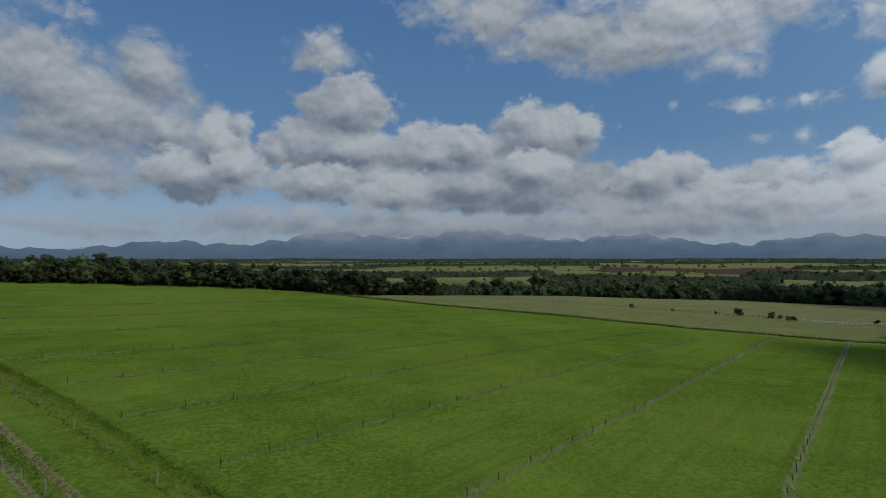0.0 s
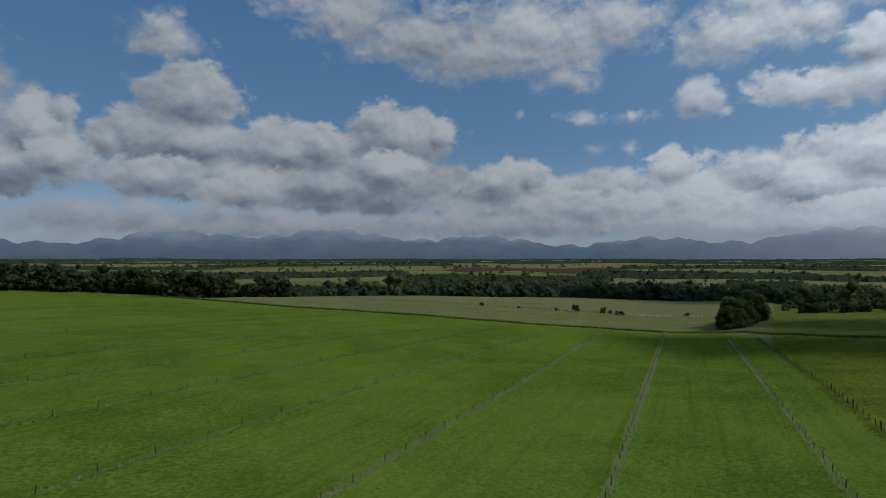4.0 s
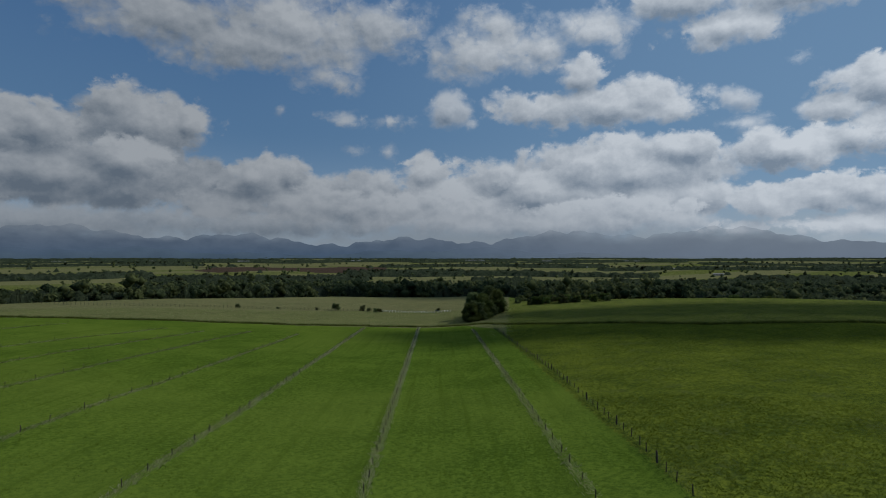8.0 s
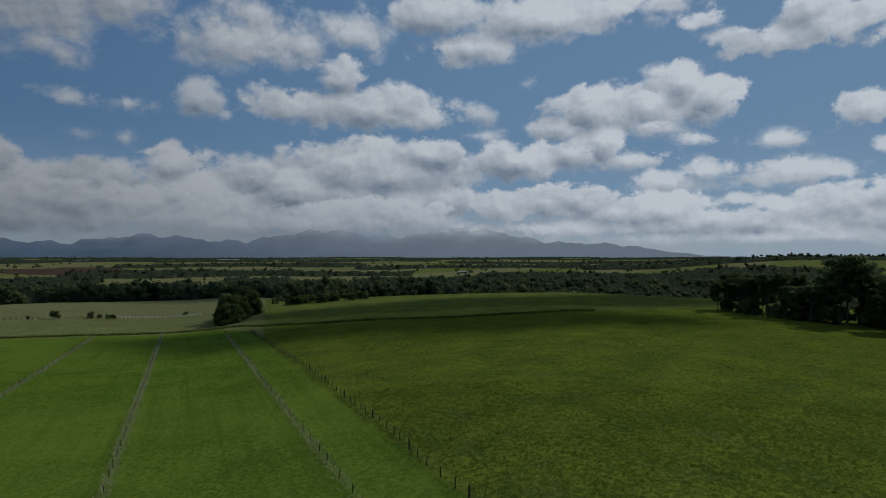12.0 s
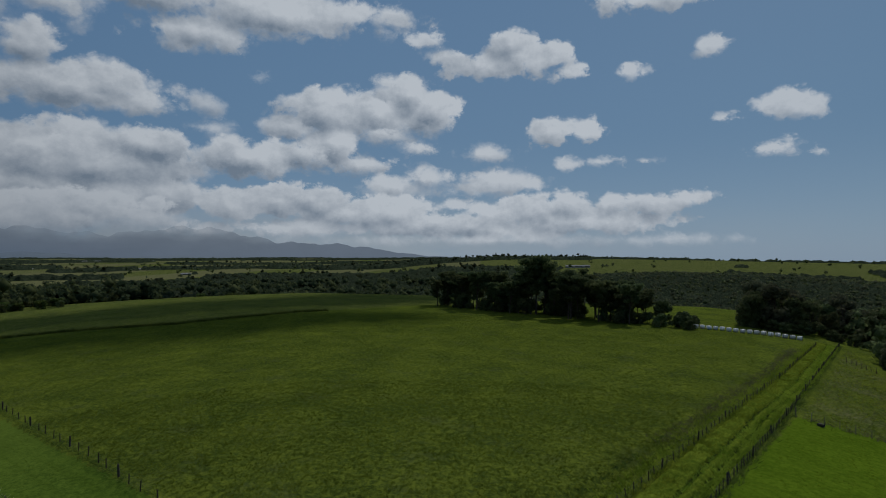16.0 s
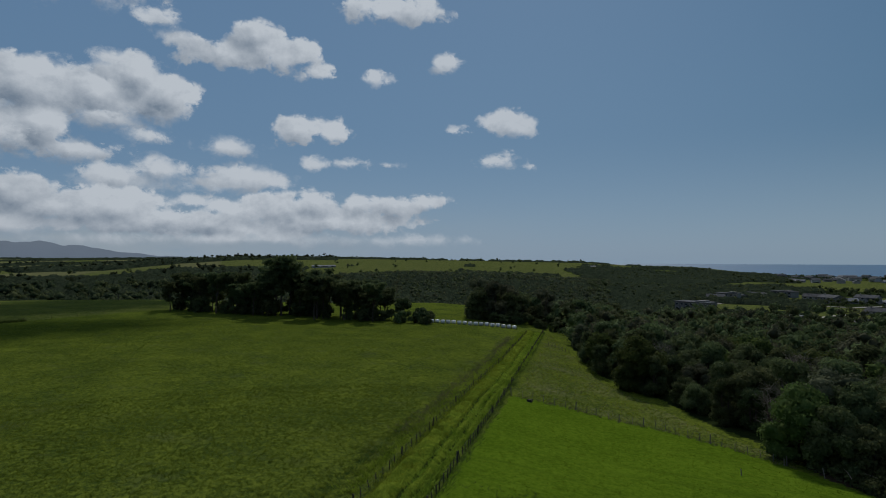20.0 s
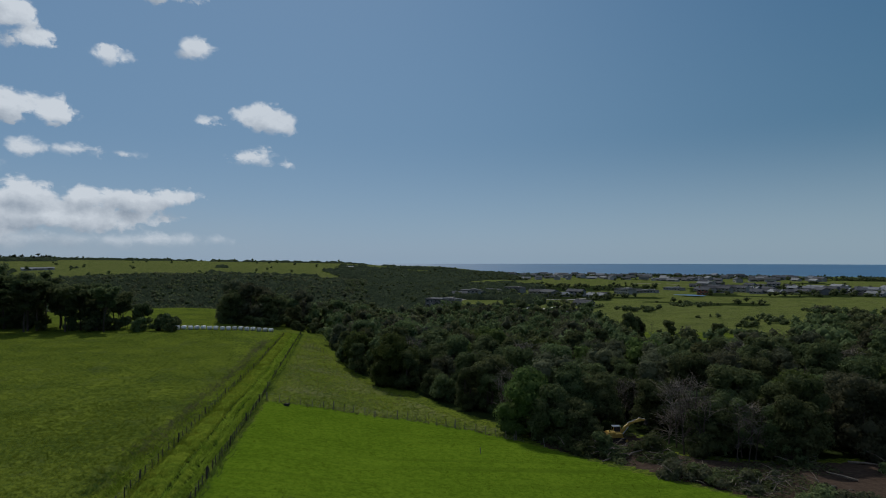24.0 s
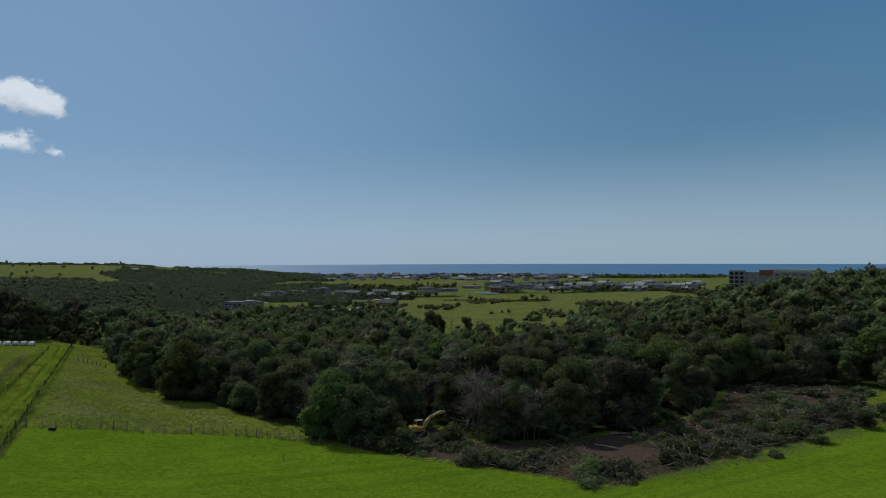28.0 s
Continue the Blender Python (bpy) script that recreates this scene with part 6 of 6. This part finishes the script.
ROUGH = [(38, 12), (54, 34.6), (161, 183), (187, 135), (204, 92), (224, 66), (240, 30), (190, -80), (178, -84), (54.5, -9), (30, 6)]
LUSH = [(-90, 105), (-30, 58), (0, 33), (38, 12), (54, 34.6), (130, 145), (60, 220), (-60, 200)]
LOWER = [(30, -3), (53, -17.5), (92, -44), (87, -51), (78, -60), (58, -66), (17, -65), (7, -79), (-9, -106), (-30, -110), (-20, -40)]
SLOPE = [(93, -44), (186, -101), (150, -88), (118, -76), (80, -70), (60, -70), (60, -68), (79, -61), (88, -51)]
tufts("strip_grass", spread_spots(81, 36000, -38, 55, 50, 160, lambda x, y: inside(x, y, LUSH)), 0.05, 0.16, 0.16, 2, "grass", "short bright green pasture grass", 1)
tufts("rough_grass", spread_spots(82, 56000, 40, 112, 48, 225, lambda x, y: inside(x, y, ROUGH)), 0.08, 0.26, 0.18, 3, "rough_blade", "coarse yellowish green grass in tussocks", 2, 1.5)
tufts("rough_grass", spread_spots(86, 16000, 42, 106, 48, 105, lambda x, y: inside(x, y, ROUGH)), 0.1, 0.3, 0.12, 4, "rough_blade", "coarse yellowish green grass in tussocks", 6, 1.1)
tufts("lower_grass", spread_spots(83, 26000, 100, 192, 45, 125, lambda x, y: inside(x, y, LOWER)), 0.05, 0.15, 0.15, 2, "lower_blade", "short bright green grass of the lower field", 3)
tufts("slope_grass", spread_spots(84, 9000, 112, 140, 80, 215, lambda x, y: inside(x, y, SLOPE)), 0.15, 0.4, 0.16, 3, "long_blade", "rough tufted grass on the slope", 4)
tufts("slope_hay", spread_spots(85, 8000, 112, 140, 80, 215, lambda x, y: inside(x, y, SLOPE)), 0.1, 0.3, 0.16, 3, "straw_blade", "pale seeding grass on the slope", 5)
for k, line in enumerate(STRIPS):
    tufts("fence_grass", strew(90 + k, line, (6, 6, 7, 8, 10, 11, 15, 24, 26, 16)[k], 0.26), 0.16, 0.45, 0.12, 3, "hay", "pale dry grass standing along the fence line", 30 + k)
    tufts("fence_grass", strew(190 + k, line, (9, 9, 10, 10, 9, 8, 5, 2, 2, 4)[k], 0.45), 0.15, 0.5, 0.16, 3, "dark_blade", "dark green uncut grass under the fence line", 230 + k)


def beside(line, gap):
    """The same run, moved sideways."""
    (ax, ay), (bx, by) = line[0], line[-1]
    length = math.hypot(bx - ax, by - ay)
    return [(x - gap * (by - ay) / length, y + gap * (bx - ax) / length) for x, y in line]


lane_mid = [(41, -5), (53.6, -13.4), (93, -38.6), (124, -58.4), (183, -94)]
for k, (gap, count, wide) in enumerate(((-0.85, 8, 0.25), (1.5, 20, 0.75), (-2.2, 12, 0.3))):
    tufts("lane_grass", strew(101 + 40 * k, beside(lane_mid, gap), count, wide), 0.2, 0.55, 0.16, 4, "long_blade", "long lush yellow-green grass between the lane's ruts", 41 + 50 * k, 1.0, 0.3)
tufts("verge_grass", strew(122, beside(LANE_L[1:], 1.6), 12, 0.6), 0.2, 0.5, 0.18, 4, "long_blade", "long grass on the lane's verge", 62, 1.1)
tufts("verge_grass", strew(123, CREASE[:4], 3, 0.2), 0.15, 0.4, 0.16, 3, "dark_blade", "dark rank grass along the verge's crease", 63, 1.1)
tufts("verge_hay", strew(103, beside([(72, -22), (124, -55.6), (165, -80)], 2.8), 15, 1.0), 0.2, 0.5, 0.12, 3, "straw_blade", "pale seeding grass along the lane", 43)
tufts("bank_grass", strew(104, LANE_R[1:], 10, 0.35), 0.3, 0.75, 0.14, 3, "dark_blade", "dark rank grass under the fence", 44)
tufts("bank_grass", strew(105, LANE_L[1:], 6, 0.3), 0.3, 0.7, 0.14, 3, "dark_blade", "dark rank grass under the fence", 45)
tufts("bank_grass", strew(106, POST_LINE, 5, 0.3), 0.25, 0.6, 0.14, 3, "dark_blade", "dark rank grass under the fence", 46)
tufts("bank_grass", strew(107, FIELD_END[:-1], 9, 0.7), 0.5, 1.2, 0.3, 3, "dark_blade", "dark green rank grass along the field's end", 47)
tufts("cross_hay", strew(108, CROSS, 6, 0.4), 0.3, 0.6, 0.12, 3, "straw_blade", "pale dry grass along the cross fence", 48)
tufts("ditch_grass", strew(109, beside(DITCH, 0.9), 8, 0.35), 0.12, 0.35, 0.14, 3, "grass", "rank green grass along the ditch", 49)
tufts("track_grass", strew(110, LEFT_FENCE, 18, 1.9), 0.06, 0.2, 0.14, 3, "long_blade", "rough grass beside the farm track", 50)
tufts("fence_grass", strew(119, LEFT_FENCE, 1.5, 0.3), 0.15, 0.4, 0.16, 4, "dark_blade", "dark tussocks under the track fence", 59)
tufts("track_grass", strew(111, [(-82, 96), (-49, 66), (-39, 57.5), (-8, 29)], 14, 0.8), 0.1, 0.3, 0.14, 3, "dark_blade", "grey-green grass between the wheel ruts", 51)
tufts("weeds", spread_spots(112, 200, -38, 50, 55, 200, lambda x, y: inside(x, y, LUSH)), 0.08, 0.18, 0.14, 4, "dark_blade", "dark weeds dotted over the pasture", 52)
tufts("clearing_grass", strew(113, [(20, -65.5), (8, -78.5), (0, -89.5), (-9, -105.5), (-12, -112)], 34, 1.3), 0.08, 0.24, 0.16, 3, "straw_blade", "dry trampled grass round the clearing", 53)
tufts("mound_grass", strew(114, [polar(112, 58), polar(125, 57), polar(140, 56)], 7, 1.1), 0.1, 0.3, 0.14, 4, "dark_blade", "dark tussocks crossing the lower field", 54)
tufts("dry_field_grass", spread_spots(115, 12000, -8, 43, 215, 420, lambda x, y: ~inside(x, y, [(-90, 118), (0, 33), (161, 183), (167, 211), (130, 238), (92, 264), (0, 298), (-45, 335), (-80, 352)])), 0.12, 0.3, 0.6, 2, "straw_blade", "pale dry grass of the fallow field", 55)


def brush_litter(name, seed, count, mat, label):
    """Leafy twigs strewn over the clearing, thicker in drifts, with bare earth between."""
    rnd = np.random.RandomState(seed)
    p = np.stack([rnd.uniform(-14, 64, count), rnd.uniform(-141, -67, count)], -1)
    x, y = p[:, 0], p[:, 1]
    p = p[inside(x, y, CLEARING) & (waves(x, y, 2.6) + 0.7 * waves(y, x, 6.0) + rnd.normal(size=count) * 0.25 > -0.15) & (np.hypot(x - 47, y + 80) > 4) & (np.hypot(x - 19, y + 80) > 4.5)]
    k = len(p)
    c = np.stack([p[:, 0], p[:, 1], height_at(p[:, 0], p[:, 1]) + rnd.uniform(0.02, 0.45, k)], -1)
    a = rnd.normal(size=(k, 3)) * np.array([1, 1, 0.5])
    b = rnd.normal(size=(k, 3)) * np.array([1, 1, 0.5])
    tri = np.stack([c, c + a * 0.22, c + b * 0.22], 1).reshape(-1, 3)
    tagged(part(name, raw_mesh(name, tri, np.arange(len(tri)).reshape(-1, 3)), mat), label, "brushwood", kind="stuff")


brush_litter("brushwood_litter", 201, 60000, "leaf", "felled leafy twigs strewn over the clearing")
brush_litter("brushwood_litter", 202, 40000, "grey_leaf", "wilting grey-green twigs strewn over the clearing")
for k, (x, y) in enumerate(((54.8, -67.5), (59.6, -66.4), (56.9, -56.7))):
    stake = part("stake", post_mesh("stake", 1.2 - 0.2 * k, 0.06, 70 + k), "pale_post")
    stake.matrix_world = pose(x, y, z_at(x, y), 0, (12, 0, 4)[k], 40 * k)
    tagged(stake, "short weathered wooden stake standing in the grass", "stake", "stakes in the lower field")

# ---- clouds overhead, which shade parts of the fields ----
def cloud(gx, gy, high, long, wide, turn, seed):
    """A flat-bottomed heap of rounded lobes, standing sunwards of the ground that it shades."""
    rnd = random.Random(seed)
    reach = high / sun_way.z
    bm = bmesh.new()
    for k in range(80):
        u, v = rnd.uniform(-1, 1), rnd.uniform(-1, 1)
        if u * u + v * v > 1:
            continue
        size = rnd.uniform(0.3, 0.6) * wide
        bmesh.ops.create_icosphere(bm, subdivisions=3, radius=size, matrix=Matrix.Translation((u * (long - size * 0.6), v * (wide - size * 0.6), 0.25 * size)))
    for v in bm.verts:
        v.co += Vector(noise.turbulence_vector(v.co * (2.2 / wide), 3, False)) * wide * 0.12
        if v.co.z < -0.1 * wide:
            v.co.z = -0.1 * wide + (v.co.z + 0.1 * wide) * 0.15
    for f in bm.faces:
        f.smooth = True
    ob = part("cloud", bm, "cloud")
    p = Vector((gx, gy, 0)) + sun_way * reach
    ob.matrix_world = pose(p.x, p.y, p.z, 0, 0, turn)
    tagged(ob, "white flat-bottomed cumulus cloud high over the fields", "cloud", "clouds overhead")


cloud(172, 118, 720, 104, 30, -66, 3)
cloud(405, 372, 1050, 230, 95, -47, 5)
cloud(263, 122, 760, 120, 36, -65, 7)

# the models that were only copied from
for ob in [*LEAFY, *PLAIN, *PINES, *BUSHES, BARE]:
    for o in (*ob.children_recursive, ob):
        bpy.data.objects.remove(o)
